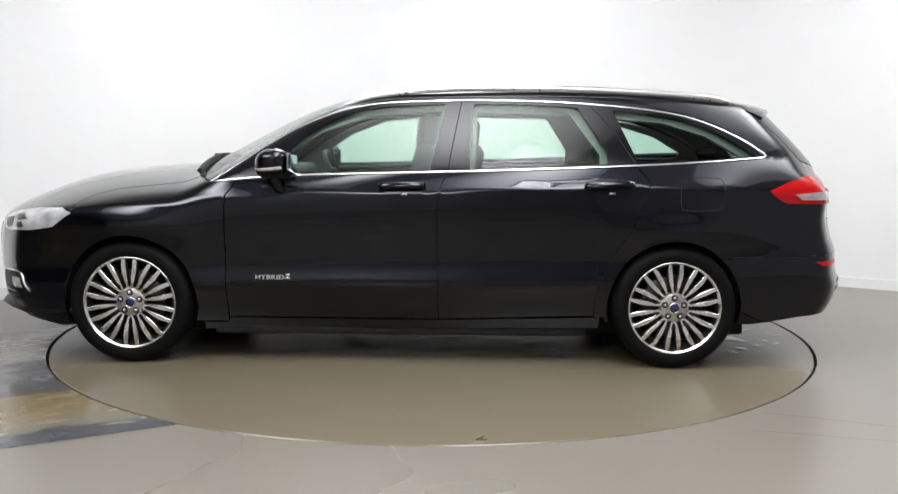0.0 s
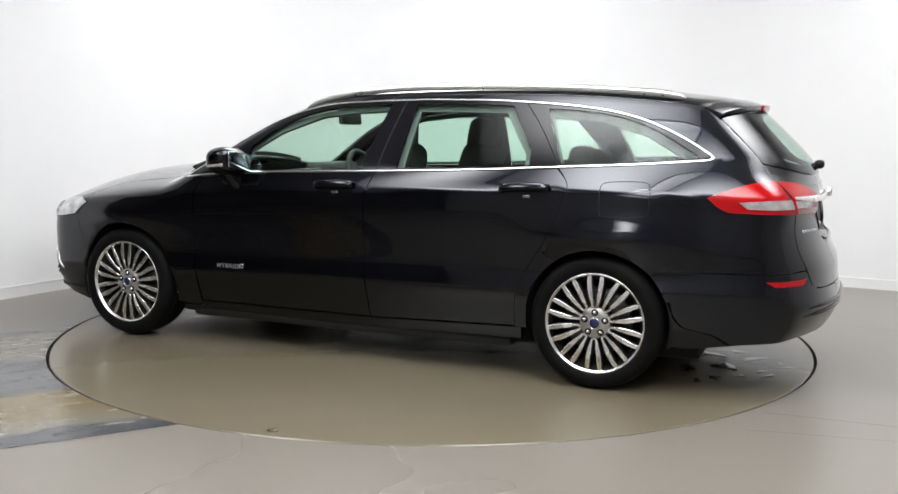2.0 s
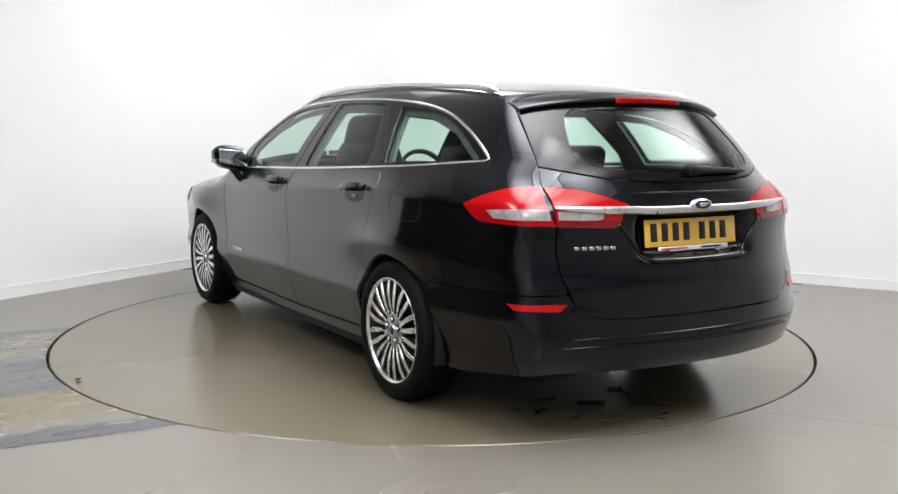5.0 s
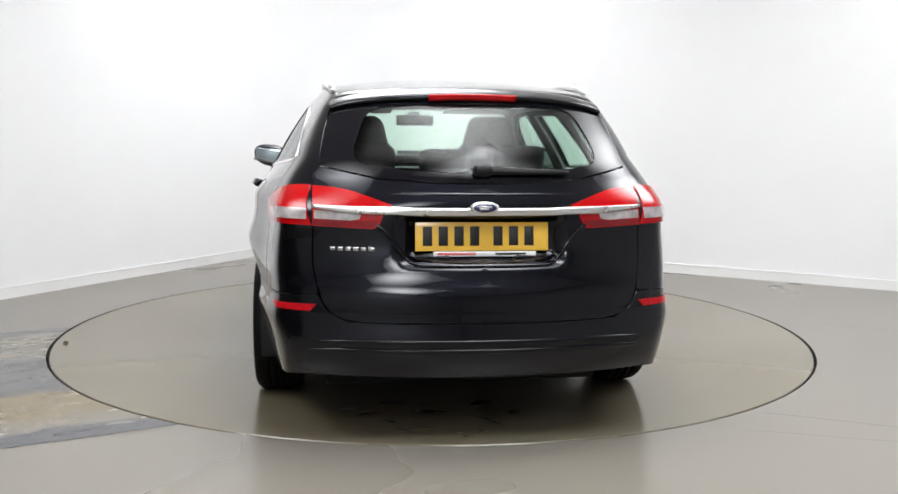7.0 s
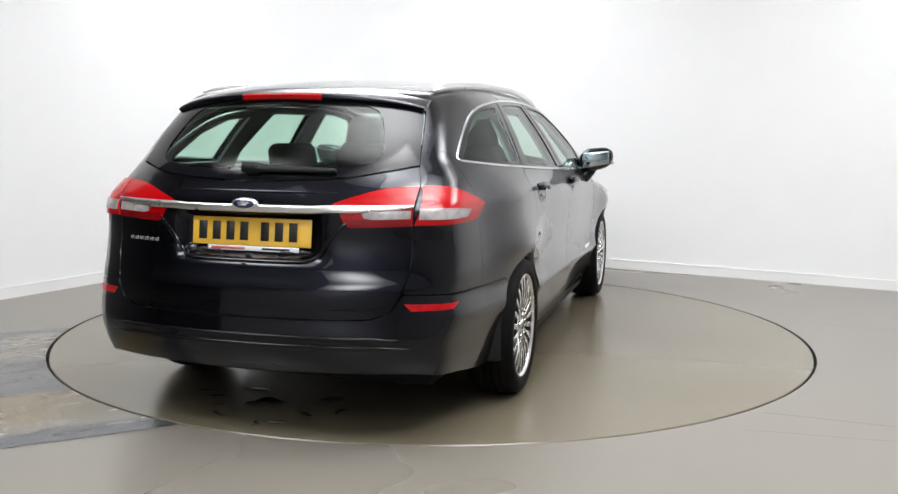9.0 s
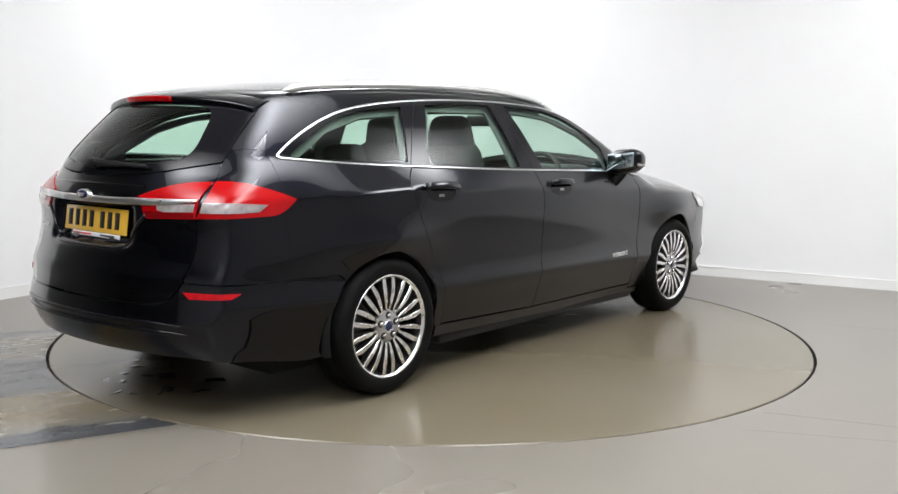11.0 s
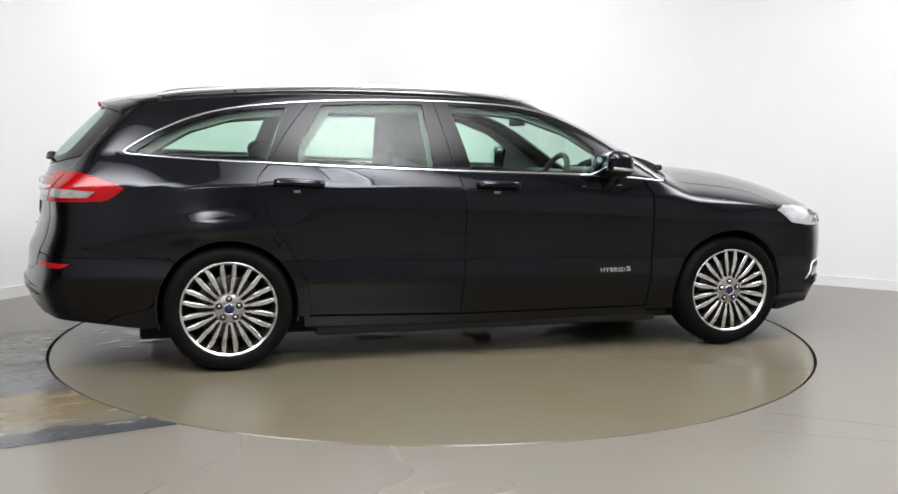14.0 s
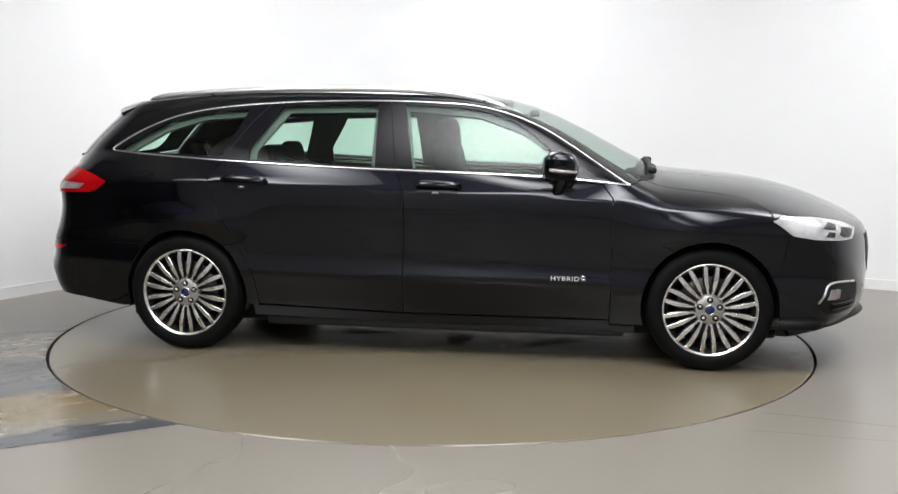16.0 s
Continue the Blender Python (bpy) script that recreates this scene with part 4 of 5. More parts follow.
# number plate recess lip, bumper grooves
for z, yy, w in ((0.437, 0.64, 0.016), (0.402, 0.67, 0.020)):
    g = on_rear([(abs(y), z - 0.010 * (y / yy) ** 4) for y in np.linspace(yy, -yy, 61)])
    g[31:, 1] *= -1
    part("bumper_ridge", sweep(g, normals(g), w, 0.018, taper=np.clip(np.minimum(np.arange(61), np.arange(60, -1, -1)) / 6 + 0.15, 0, 1)), GLOSS_BLACK, car, "gloss black bumper ridge")
half = curve([(0.405, 0.868), (0.365, 0.830), (0.328, 0.785), (0.305, 0.748), (0.27, 0.724), (0.22, 0.718), (0.1, 0.717), (0.0, 0.717)])
lip = on_rear(half)
lip = np.concatenate([lip, lip[-2::-1] * (1, -1, 1)])
grow = normals(on_rear(half))
part("plate_recess_edge", sweep(lip, np.concatenate([grow, grow[-2::-1] * (1, -1, 1)]), 0.016, 0.016), PAINT, car)
low = on_rear([(abs(y), 0.985) for y in np.linspace(0.36, -0.36, 61)])
low[31:, 1] *= -1
part("tailgate_crease", sweep(low, normals(low), 0.012, 0.006, taper=np.clip(np.minimum(np.arange(61), np.arange(60, -1, -1)) / 10 + 0.1, 0, 1)), PAINT, car)
frit_in = on_rear(curve([(0, 1.338), (0.25, 1.334), (0.36, 1.325), (0.425, 1.295), (0.465, 1.22), (0.488, 1.135), (0.47, 1.102), (0.40, 1.085), (0.2, 1.068), (0, 1.062)]))
frit_out = on_rear([(0, 1.36), (0.3, 1.355), (0.52, 1.335), (0.578, 1.30), (0.605, 1.19), (0.625, 1.09), (0.58, 1.080), (0.4, 1.045), (0.2, 1.032), (0, 1.027)])
both("rear_window_border", chain(frit_out, frit_in[::-1]), REAR, GLOSS_BLACK, car, "gloss black border of the rear window", gap=0, depth=0.004, off=0.0015, h=0.03)

# roof spoiler: a thin blade across, ending in deeper side fins; the high brake lamp sits under its edge
ys = np.linspace(-0.580, 0.580, 61)
V, F = [], []
for y in ys:
    a = abs(y)
    bow = 0.140 * (a / 0.56) ** 2.2
    drop = 0.040 * (a / 0.6) ** 2 + 0.016 * (a / 0.58) ** 8
    fin = -1.1 * (a / 0.59) ** 4
    zt = lambda x: float(Z_TOP(x)) - drop
    tip = 1.378 - drop
    for x, z in ((-1.80 + bow * 0.3, zt(-1.80) - 0.030 - 0.03 * fin), (-1.80 + bow * 0.3, zt(-1.80) - 0.008), (-1.90 + bow * 0.6, zt(-1.90) - 0.003), (-2.0 + bow * 0.9, zt(-2.0) + 0.001), (-2.075 + bow, tip + 0.002), (-2.090 + bow, tip - 0.006),
                 (-2.086 + bow, tip - 0.020 - 0.004 * fin), (-2.055 + bow, tip - 0.036 - 0.012 * fin), (-1.98 + bow * 0.8, tip - 0.046 - 0.014 * fin), (-1.88 + bow * 0.5, tip - 0.040 - 0.022 * fin)):
        V.append((x, y, z))
k = 10
for i in range(len(ys) - 1):
    for j in range(k):
        F.append((i * k + j, (i + 1) * k + j, (i + 1) * k + (j + 1) % k, i * k + (j + 1) % k))
ends = [tuple(range(k)), tuple((len(ys) - 1) * k + j for j in range(k))[::-1]]
V2 = V + [V[q] for e in ends for q in e]
part("roof_spoiler", (V2, F + [tuple(range(len(V), len(V) + k)), tuple(range(len(V) + k, len(V) + 2 * k))]), PAINT, car, "black roof spoiler with side fins")
lampz = [(-2.090 + 0.14 * (abs(y) / 0.56) ** 2.2, y, 1.364 - 0.05 * (abs(y) / 0.6) ** 2) for y in np.linspace(-0.18, 0.18, 21)]
part("high_brake_lamp", sweep(lampz, (-1, 0, -0.3), 0.028, 0.012), RED, car, "red high brake lamp")

# rear wiper
def glass_line(y0, z0, y1, z1, n=14):
    q = on_rear([(abs(y0 + (y1 - y0) * t), z0 + (z1 - z0) * t) for t in np.linspace(0, 1, n)])
    q[:, 1] = [y0 + (y1 - y0) * t for t in np.linspace(0, 1, n)]
    return q
w = glass_line(0.0, 1.068, -0.34, 1.060)
nw = normals(w)
part("rear_wiper", joined(sweep(w + nw * 0.022, nw, 0.030, 0.020, taper=np.linspace(1.2, 0.5, 14)), sweep(w + nw * 0.008, nw, 0.010, 0.012), moved(block((0.05, 0.075, 0.045), (0, 0, 0), 0.018, 3), Matrix.Translation(Vector(w[0]) + Vector(nw[0]) * 0.018))), PLASTIC, car, "black rear wiper")

# ---- nose: lamps, fog lamps, grille, wipers ----
for side in (1, -1):
    s = dict(side=side)
    mid = sum(np.array(p) for p in HEAD_LINE) / len(HEAD_LINE)
    rim = [tuple(np.array(p) + (np.array(p) - mid) / np.linalg.norm(np.array(p) - mid) * 0.012) for p in HEAD_LINE]
    panel("headlamp_surround", rim, "nose", GLOSS_BLACK, car, "gloss black headlamp surround", off=0.003, depth=0.012, gap=0, h=0.02, **s)
    hl = panel("headlamp", HEAD_LINE, "nose", HEAD, car, "clear bright headlamp", off=0.006, depth=0.02, gap=0, h=0.02, **s)
    panel("lamp_eye", [(2.165, 0.665, 0.738), (2.145, 0.715, 0.703), (2.09, 0.775, 0.703), (2.06, 0.785, 0.72), (2.075, 0.74, 0.752)], "nose", STEEL, hl, "grey lamp projector", off=0.009, depth=0.004, gap=0, h=0.015, **s)
    panel("lamp_eye", [(2.0, 0.79, 0.778), (2.045, 0.765, 0.765), (2.03, 0.795, 0.74), (1.95, 0.84, 0.752)], "nose", STEEL, hl, "dark lamp reflector", off=0.009, depth=0.004, gap=0, h=0.015, **s)
    panel("lamp_eye", [(1.99, 0.835, 0.735), (2.03, 0.81, 0.728), (2.02, 0.82, 0.705), (1.97, 0.85, 0.712)], "nose", STEEL, hl, "grey lamp reflector", off=0.009, depth=0.004, gap=0, h=0.015, **s)
    fog = [(1.975, 0.866, 0.355), (1.995, 0.857, 0.45), (2.03, 0.843, 0.480), (2.12, 0.77, 0.478), (2.21, 0.665, 0.465), (2.24, 0.62, 0.40), (2.225, 0.63, 0.32), (2.12, 0.77, 0.305), (2.03, 0.845, 0.31)]
    fr = panel("fog_lamp_recess", fog, "nose", PLASTIC, car, "dark fog lamp recess", off=0.002, depth=0.01, gap=0, h=0.03, **s)
    line = [(1.978, 0.864, 0.368), (1.992, 0.859, 0.41), (2.012, 0.851, 0.452), (2.045, 0.837, 0.472), (2.12, 0.77, 0.473), (2.20, 0.68, 0.465)]
    cl = onto(np.array(curve(line, 0.02)) + np.array([-0.25, -0.25, 0]), (-1, -1, 0))
    sw = sweep(cl + normals(cl) * 0.004, normals(cl), 0.011, 0.008)
    part("fog_lamp_trim", sw if side > 0 else flipped(sw), SILVER, fr, "bright fog lamp trim")
    for z in (0.335, 0.362):
        sl = onto(np.array(curve([(2.05, 0.83, z), (2.12, 0.77, z), (2.20, 0.68, z)], 0.02)) + np.array([-0.25, -0.25, 0]), (-1, -1, 0))
        sw = sweep(sl + normals(sl) * 0.006, normals(sl), 0.012, 0.012)
        part("slat", sw if side > 0 else flipped(sw), GLOSS_BLACK, fr)
    panel("fog_lamp", [(2.035, 0.842, 0.437), (2.085, 0.803, 0.438), (2.10, 0.79, 0.432), (2.095, 0.795, 0.39), (2.06, 0.825, 0.384), (2.02, 0.85, 0.386)], "nose", CLEAR, fr, "clear fog lamp", off=0.006, depth=0.006, gap=0, h=0.015, **s)
both("grille", onto(np.array([(1.6, y, z) for y, z in [(0, 0.70), (0.3, 0.70), (0.50, 0.70), (0.46, 0.56), (0.36, 0.48), (0, 0.47)]]), (-1, 0, 0)), "nose", PLASTIC, car, "dark front grille", off=0.003, depth=0.01, gap=0, h=0.04)
fl = onto(np.array([(1.2, abs(y), 0.245) for y in np.linspace(0.85, -0.85, 61)]), (-1, 0, 0))
fl[31:, 1] *= -1
nf, V, F = normals(fl), [], []
nf[31:, 1] *= -1
for i, (p, n) in enumerate(zip(fl, nf)):
    n = np.array([n[0], n[1], 0]) / np.hypot(n[0], n[1])
    k = min(1.0, min(i, 60 - i) / 14 + 0.12)
    for o, z in ((-0.02, 0.040), (0.004, 0.034), (0.055 * k, 0.020), (0.062 * k, 0.012), (0.050 * k, 0.004), (-0.01, -0.014), (-0.06, -0.014)):
        V.append(tuple(p + n * o + (0, 0, z)))
for i in range(60):
    F += [(i * 7 + j, i * 7 + (j + 1) % 7, i * 7 + 7 + (j + 1) % 7, i * 7 + 7 + j) for j in range(7)]
F += [tuple(range(7))[::-1], tuple(420 + j for j in range(7))]
part("front_lip", (V, F), PLASTIC, car, "dark front bumper lip")
both("cowl", on_top([(1.185, 0.0), (1.175, 0.3), (1.13, 0.6), (1.095, 0.70), (1.05, 0.755), (1.06, 0.70), (1.10, 0.6), (1.14, 0.3), (1.15, 0.0)]), TOP, PLASTIC, car, "dark scuttle below the windscreen", off=0.004, depth=0.01, gap=0, h=0.03)
for y0, y1 in ((-0.52, 0.06), (0.10, 0.64)):
    q = on_top([(1.15 - 0.05 * abs(y) ** 2 - 0.02, abs(y)) for y in np.linspace(y0, y1, 24)])
    q[:, 1] = np.linspace(y0, y1, 24)
    nq = normals(q)
    part("front_wiper", joined(sweep(q + nq * 0.022, nq, 0.022, 0.016), sweep(q + nq * 0.008, nq, 0.008, 0.014), moved(block((0.05, 0.04, 0.035), (0, 0, 0), 0.012, 2), Matrix.Translation(Vector(q[0]) + Vector((0.02, 0, 0.012))))), PLASTIC, car, "black windscreen wiper")

# ---- sides: mirrors, handles, rails, lettering ----
for side in (1, -1):
    fix = (lambda sh: sh) if side > 0 else flipped
    # housing, glass and arm
    V, F = block((0.145, 0.165, 0.135), (0, 0, 0), 0.052, 5)
    V = [(a * (1 - 0.22 * abs(b + 0.0) / 0.1 * (1 if b > 0 else 0)), b, c * (1 - 0.25 * max(0, b) / 0.1) + 0.018 * b / 0.1 - (0.0 if a < 0 else 0.02 * a / 0.095)) for a, b, c in V]
    mirror = part("door_mirror", fix(moved((V, F), pose(0.645, 0.965, 1.058, 0, 0, -6) @ Matrix.Diagonal((1.28, 1.36, 1.14, 1)))), PAINT, car, "black door mirror")
    V, F = block((0.008, 0.116, 0.082), (0, 0, 0), 0.0035, 2)
    V = [(a, b, c * (1 - 0.2 * max(0, b) / 0.08) + 0.014 * b / 0.08) for a, b, c in V]
    part("mirror_glass", fix(moved((V, F), pose(0.553, 0.972, 1.058, 0, 0, -6) @ Matrix.Diagonal((1.0, 1.5, 1.22, 1)))), MIRROR, mirror, "pale mirror glass")
    part("indicator", fix(sweep(curve([(0.590, 1.073, 1.040), (0.640, 1.078, 1.034), (0.690, 1.066, 1.030), (0.725, 1.032, 1.028)]), (0, 1, 0), 0.016, 0.012)), CLEAR, mirror, "clear indicator strip")
    part("mirror_arm", fix(joined(sweep(curve([(0.62, 0.865, 0.915), (0.635, 0.90, 0.945), (0.65, 0.93, 0.99), (0.655, 0.955, 1.02)]), (1, 0, 0.2), 0.075, 0.06, taper=None), sweep(curve([(0.74, 0.886, 0.930), (0.70, 0.894, 0.928), (0.62, 0.896, 0.925), (0.52, 0.897, 0.922), (0.47, 0.895, 0.924)]), (0, 1, 0), 0.030, 0.014))), GLOSS_BLACK, mirror, "gloss black mirror arm and base")
    for x0, x1, z0, z1 in ((0.117, -0.118, 0.946, 0.952), (-0.944, -1.190, 0.957, 0.967)):
        xm, zm = (x0 + x1) / 2, (z0 + z1) / 2
        q = on_side([(x0 + (x1 - x0) * t, z0 + (z1 - z0) * t - 0.008) for t in np.linspace(0, 1, 16)])
        nq = normals(q)
        rise = 0.010 + 0.026 * np.sin(np.pi * np.linspace(0.0, 1, 16)) ** 0.5
        h = part("door_handle", fix(sweep(q + nq * rise[:, None], nq, 0.034, 0.018)), PAINT, car, "black door handle with a bright insert")
        cup = on_side([(xm + 0.108 * math.cos(a) - 0.004, zm - 0.034 + 0.043 * math.sin(a)) for a in np.linspace(0, 2 * math.pi, 28, endpoint=False)])
        sh, nn = drape(cup, SIDE, gap=0, depth=0.002, off=0.0012, h=0.02)
        part("handle_cup", fix(sh), GLOSS_BLACK, h, "dark handle recess")
        q2 = on_side([(xm - 0.030 + 0.034 * t, zm - 0.044) for t in np.linspace(0, 1, 5)])
        part("handle_insert", fix(sweep(q2 + normals(q2) * 0.006, normals(q2), 0.013, 0.008)), INSERT, h, "bright insert")
    rail = curve([(0.36, 0.602, 1.346), (0.25, 0.600, 1.391), (0.10, 0.598, 1.425), (-0.2, 0.597, 1.454), (-0.6, 0.596, 1.462), (-1.0, 0.593, 1.458), (-1.4, 0.584, 1.440), (-1.66, 0.572, 1.419), (-1.76, 0.566, 1.400)])
    t = np.clip(np.minimum(np.arange(len(rail)), np.arange(len(rail))[::-1]) / 6 + 0.25, 0, 1)
    part("roof_rail", fix(sweep(rail, (0, 0.5, 1), 0.034, 0.030, taper=t)), SILVER, car, "satin silver roof rail")


def lettering(text, size, depth):
    c = bpy.data.curves.new("lettering", "FONT")
    c.body, c.size, c.extrude, c.align_x = text, size, depth, "LEFT"
    c.space_character = 1.12
    c.offset = 0.0009
    c.resolution_u = 3
    ob = bpy.data.objects.new("lettering", c)
    me = bpy.data.meshes.new_from_object(ob)
    bpy.data.objects.remove(ob)
    bpy.data.curves.remove(c)
    return me


word = lettering("HYBRID", 0.036, 0.0015)
word.materials.append(SILVER)
xs = [v.co.x for v in word.vertices]
for v in word.vertices:
    v.co.x = (v.co.x - min(xs)) * 0.150 / (max(xs) - min(xs))
    v.co.y *= 0.90
for side in (1, -1):
    at = on_side([(0.68, 0.467)])[0]
    m = Matrix.Translation((0.762 if side > 0 else 0.604, (at[1] + 0.0015) * side, 0.455)) @ Matrix.Rotation(radians(180 if side > 0 else 0), 4, "Z") @ Matrix.Rotation(radians(90), 4, "X")
    ob = new("door_lettering", word)
    ob.parent, ob.matrix_basis = car, m
    tagged(ob, "chrome lettering on the front door")
    leaf = joined(block((0.026, 0.003, 0.014), (0, 0, 0.008), 0.001, 1), block((0.026, 0.003, 0.012), (0.003, 0, -0.008), 0.001, 1))
    part("leaf_mark", leaf, CHROME, car, at=Matrix.Translation((0.594 if side > 0 else 0.772, (at[1] + 0.002) * side, 0.468)))



# ---- stains and water on the floor ----
def stain_material():
    m = bpy.data.materials.new("worn_wet_floor")
    m.use_nodes = True
    nt = m.node_tree
    b = nt.nodes["Principled BSDF"]
    tc = nt.nodes.new("ShaderNodeTexCoord")
    mp = nt.nodes.new("ShaderNodeMapping")
    mp.inputs["Scale"].default_value = (1.0, 3.2, 1)
    nz = nt.nodes.new("ShaderNodeTexNoise")
    nz.inputs["Scale"].default_value, nz.inputs["Detail"].default_value, nz.inputs["Roughness"].default_value = 2.6, 8, 0.62
    sep = nt.nodes.new("ShaderNodeSeparateXYZ")
    nt.links.new(tc.outputs["Object"], mp.inputs[0])
    nt.links.new(mp.outputs[0], nz.inputs["Vector"])
    nt.links.new(tc.outputs["Object"], sep.inputs[0])
    wob = nt.nodes.new("ShaderNodeMath")
    wob.operation = "MULTIPLY_ADD"
    wob.inputs[1].default_value, wob.inputs[2].default_value = 0.30, -0.15
    nt.links.new(nz.outputs["Fac"], wob.inputs[0])
    add = nt.nodes.new("ShaderNodeMath")
    nt.links.new(sep.outputs["Y"], add.inputs[0])
    nt.links.new(wob.outputs[0], add.inputs[1])
    rng = nt.nodes.new("ShaderNodeMapRange")
    rng.inputs[1].default_value, rng.inputs[2].default_value = 0.0, STRIP_W
    nt.links.new(add.outputs[0], rng.inputs[0])
    ramp = nt.nodes.new("ShaderNodeValToRGB")
    e = ramp.color_ramp.elements
    grey, pale, brown, mid = (0.064, 0.066, 0.073, 1), (0.165, 0.150, 0.118, 1), (0.160, 0.125, 0.068, 1), (0.105, 0.104, 0.102, 1)
    e[0].position, e[0].color = 0.0, grey
    e[1].position, e[1].color = 1.0, grey
    for p, c in ((0.055, grey), (0.085, pale), (0.20, brown), (0.31, brown), (0.36, grey), (0.47, mid), (0.56, grey), (0.64, mid), (0.70, pale), (0.90, pale), (0.94, mid)):
        k = e.new(p)
        k.color = c
    nt.links.new(rng.outputs[0], ramp.inputs[0])
    nt.links.new(ramp.outputs[0], b.inputs["Base Color"])
    rr = nt.nodes.new("ShaderNodeMapRange")
    rr.inputs[1].default_value, rr.inputs[2].default_value, rr.inputs[3].default_value, rr.inputs[4].default_value = 0.35, 0.65, 0.14, 0.34
    nt.links.new(nz.outputs["Fac"], rr.inputs[0])
    nt.links.new(rr.outputs[0], b.inputs["Roughness"])
    return m


# a worn strip runs from the turntable's rim out to the studio's open side
P0, P1 = Vector((-1.066, -1.998, 0)), Vector((-2.274, -0.052, 0))
RUN = Vector((-0.885, -0.466, 0)).normalized()
ACROSS = Vector((-RUN.y, RUN.x, 0)) * -1
ACROSS = ACROSS if ACROSS.dot(P1 - P0) > 0 else -ACROSS
STRIP_W = (P1 - P0).dot(ACROSS)
a0, a1 = math.atan2(P0.y, P0.x), math.atan2(P1.y, P1.x) - 2 * math.pi
if a1 < a0 - math.pi:
    a1 += 2 * math.pi
V = []
for k in range(49):
    a = a0 + (a1 - a0) * k / 48
    p = Vector((RING_R + 0.012) * Vector((math.cos(a), math.sin(a), 0)))
    V += [(p - P0, k), ((p + RUN * 4.0) - P0, k)]
frame_m = Matrix(((RUN.x, ACROSS.x, 0, P0.x), (RUN.y, ACROSS.y, 0, P0.y), (0, 0, 1, 0.002), (0, 0, 0, 1)))
verts = [(v.dot(RUN), v.dot(ACROSS), 0.0) for v, _ in V]
faces = [(2 * k, 2 * k + 1, 2 * k + 3, 2 * k + 2) for k in range(48)]
m = mesh_of("floor_strip", verts, faces, stain_material(), smooth=False)
strip_ob = tagged(new("floor_strip", m), "worn wet strip of floor with brown and grey stains", "floor", kind="structure")
strip_ob.matrix_world = frame_m

WATER = material("standing_water", (0.145, 0.123, 0.084), rough=0.10, spec=0.55, vary=0.35, scale=9, bump=0.15, bump_scale=30)
rng = random.Random(4)


def blob(r, seed):
    """A flat drop of water with an uneven rim."""
    k = random.Random(seed)
    ph = [k.uniform(0, 6.28) for _ in range(4)]
    V = [(0, 0, 0.0004)]
    n = 28
    for i in range(n):
        a = 2 * math.pi * i / n
        q = r * (1 + 0.28 * math.sin(2 * a + ph[0]) + 0.20 * math.sin(3 * a + ph[1]) + 0.12 * math.sin(5 * a + ph[2]))
        V.append((q * math.cos(a), q * 0.6 * math.sin(a), 0.0003))
    for i in range(n):
        V.append((V[1 + i][0] * 1.06, V[1 + i][1] * 1.06, 0.0001))
    F = [(0, 1 + i, 1 + (i + 1) % n) for i in range(n)]
    F += [(1 + i, 1 + n + i, 1 + n + (i + 1) % n, 1 + (i + 1) % n) for i in range(n)]
    return V, F


PUDDLES = [(-1.95, 0.16, 0.085), (-2.08, -0.08, 0.06), (-1.84, -0.10, 0.07), (-2.18, 0.28, 0.035), (-2.26, 0.05, 0.03), (-1.93, 0.42, 0.045), (-2.05, 0.34, 0.03), (-1.86, 0.52, 0.035), (-2.22, -0.02, 0.025), (-2.14, 0.20, 0.03), (-1.98, -0.22, 0.04), (-1.78, 0.30, 0.05),
           (0.90, 0.10, 0.12), (0.60, -0.34, 0.14), (0.05, -0.38, 0.14), (-0.55, -0.25, 0.13), (0.30, 0.36, 0.12), (-0.25, 0.25, 0.09), (0.95, 0.48, 0.06), (-0.70, 0.36, 0.08), (0.35, -0.55, 0.05), (-0.2, -0.58, 0.06), (0.8, -0.5, 0.04)]
for i, (x, y, r) in enumerate(PUDDLES):
    part("puddle", blob(r, i), WATER, turntable, "thin puddle of water", at=pose(x + 0.146, y + 0.0756, 0.0006, 0, 0, rng.uniform(0, 360)))
CRUMB = material("dried_leaf", (0.20, 0.15, 0.09), rough=0.8, vary=0.3, scale=60)
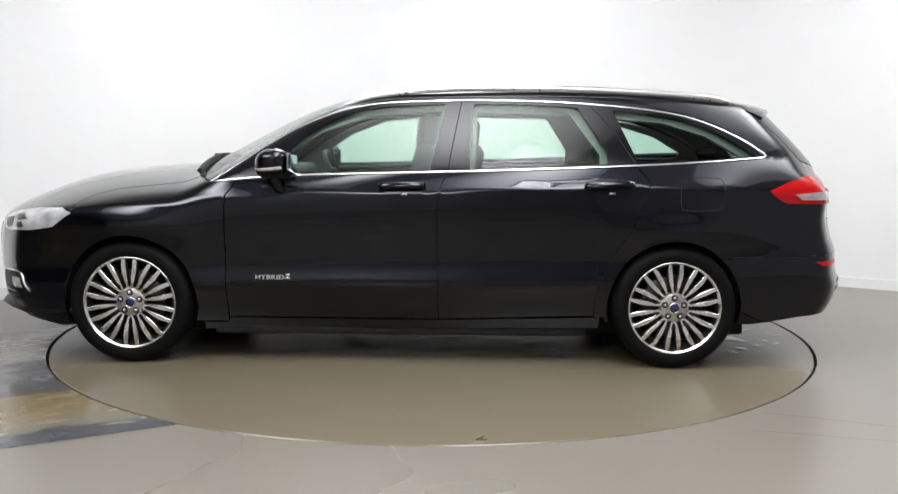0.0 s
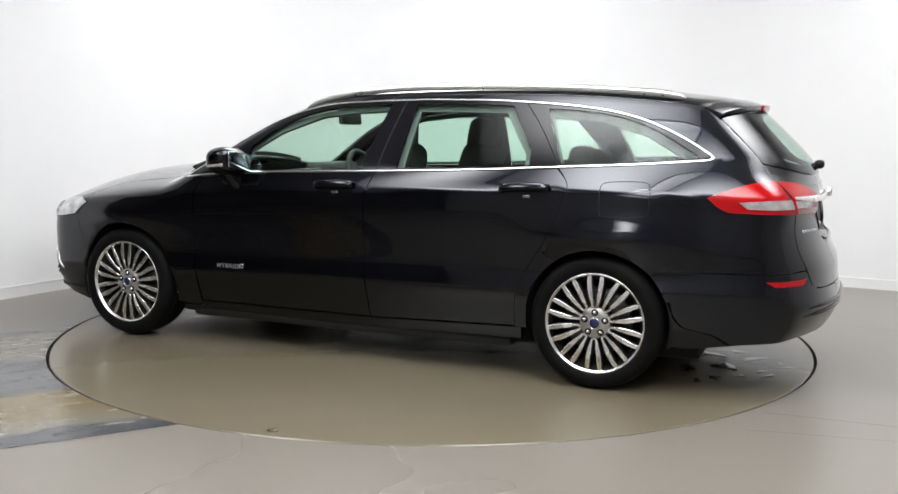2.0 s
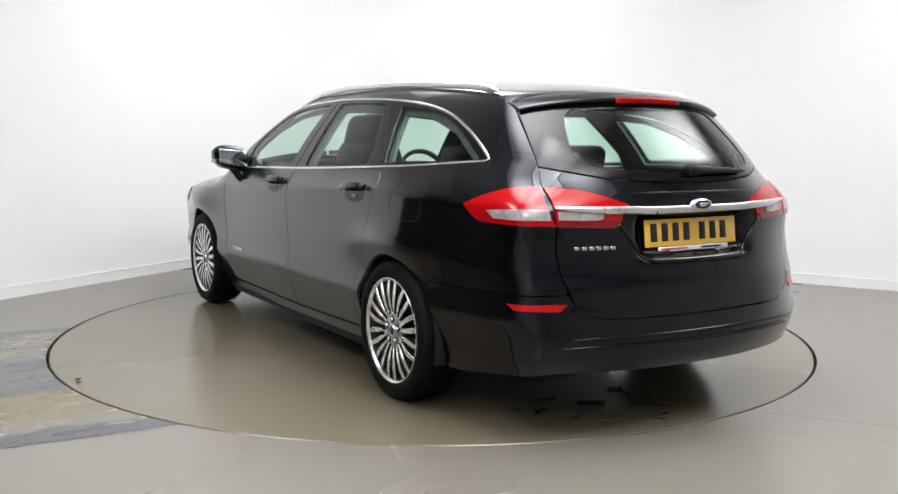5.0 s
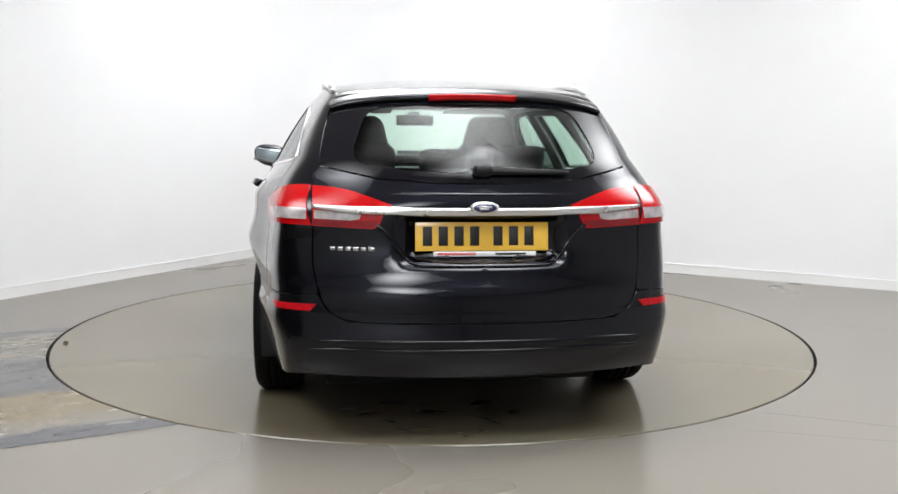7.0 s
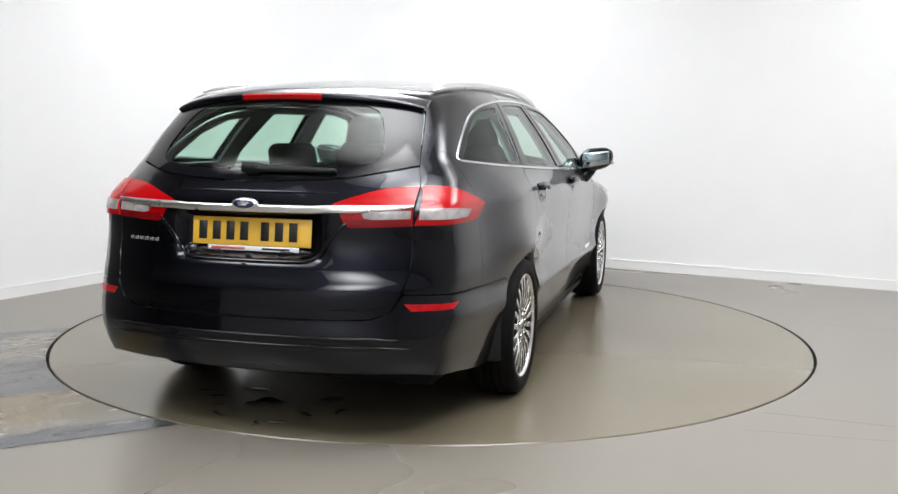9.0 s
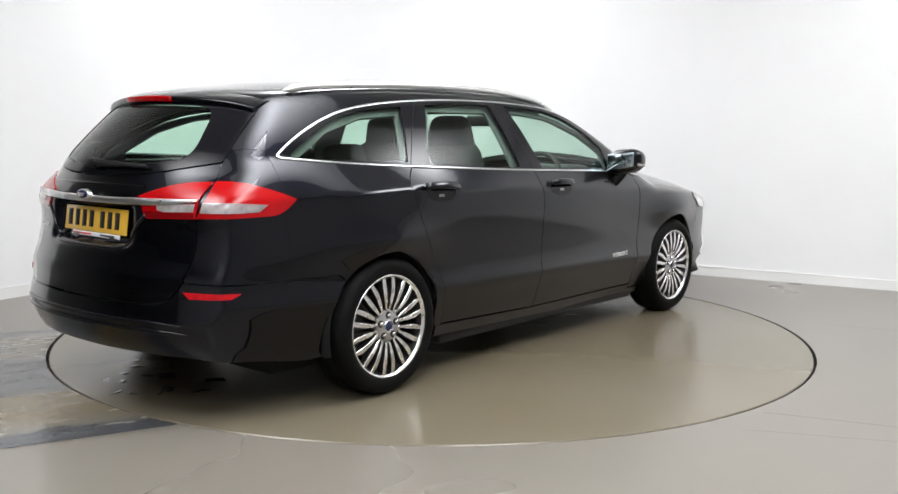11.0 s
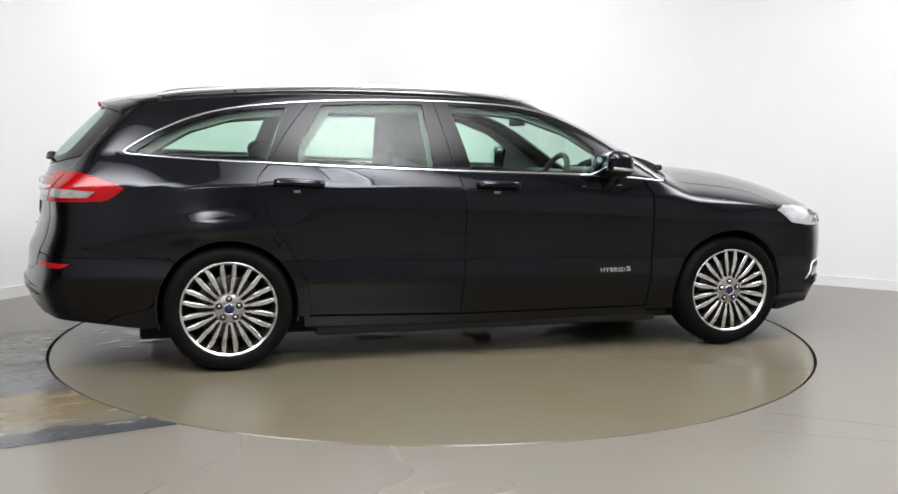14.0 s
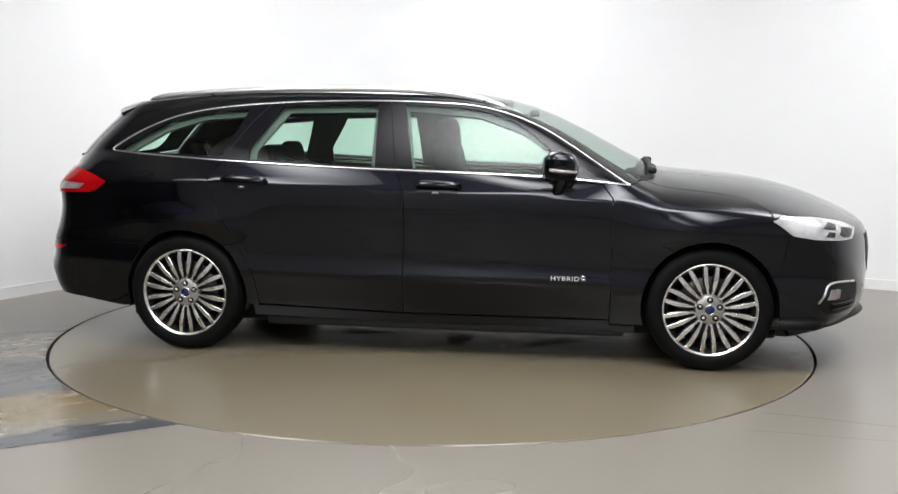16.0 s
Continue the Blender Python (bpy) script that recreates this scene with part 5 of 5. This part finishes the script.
crumb = tagged(new("leaf_crumb", mesh_of("leaf_crumb", *joined(block((0.045, 0.022, 0.006), (0, 0, 0.004), 0.0025, 2), moved(block((0.03, 0.016, 0.005), (0, 0, 0), 0.002, 2), pose(0.006, 0.004, 0.011, 14, 18, 30))), CRUMB)), "small dry brown leaf crumb on the turntable", "debris")

# hairline joints in the floor
JOINT = material("floor_joint", (0.06, 0.056, 0.05), rough=0.7)
for p, q, w in (((1.463, -1.801), (3.6, -2.60), 0.003), ((1.30, -2.05), (2.9, -2.38), 0.002), ((2.55, 0.2), (3.3, -0.25), 0.002)):
    p, q = Vector((*p, 0.002)), Vector((*q, 0.002))
    line = [p + (q - p) * t + Vector((0, 0.012 * math.sin(9 * t + p.x), 0)) for t in np.linspace(0, 1, 24)]
    d = Vector((-(q - p).y, (q - p).x, 0)).normalized() * w / 2
    V = [tuple(a + s * d) for a in line for s in (-1, 1)]
    tagged(new("floor_joint", mesh_of("floor_joint", V, [(2 * i, 2 * i + 2, 2 * i + 3, 2 * i + 1) for i in range(23)], JOINT, smooth=False)), "fine dark hairline joint in the studio floor", "floor", kind="structure")



# ---- what moves ----
HEADING = [(0.0, 178.52), (0.5, 172.95), (1.0, 167.31), (1.5, 161.63), (2.0, 155.82), (2.5, 150.03), (3.0, 144.20), (3.5, 138.40), (4.0, 132.54), (4.5, 126.62), (5.0, 120.66), (5.5, 114.68), (6.0, 108.70),
           (6.5, 102.72), (7.0, 96.70), (7.5, 90.75), (8.0, 84.76), (8.5, 78.80), (9.0, 72.82), (9.5, 66.88), (10.0, 60.92), (10.5, 54.97), (11.0, 49.04), (11.5, 43.13), (12.0, 37.26), (12.5, 31.40),
           (13.0, 25.58), (13.5, 19.82), (14.0, 14.07), (14.5, 8.33), (15.0, 2.58), (15.5, -3.15), (16.0, -8.90)]


def motions():
    """The turntable turns, and carries the car and what lies on it."""
    spin = lambda a: Matrix.Rotation(radians(a), 4, "Z")
    walk(turntable, [(t, spin(a)) for t, a in HEADING])
    walk(crumb, [(t, spin(a) @ pose(-0.248, 2.16, 0.0)) for t, a in HEADING])
    walk(car, [(t, spin(a) @ pose(0.1462, 0.0756, 0.0)) for t, a in HEADING])


motions()
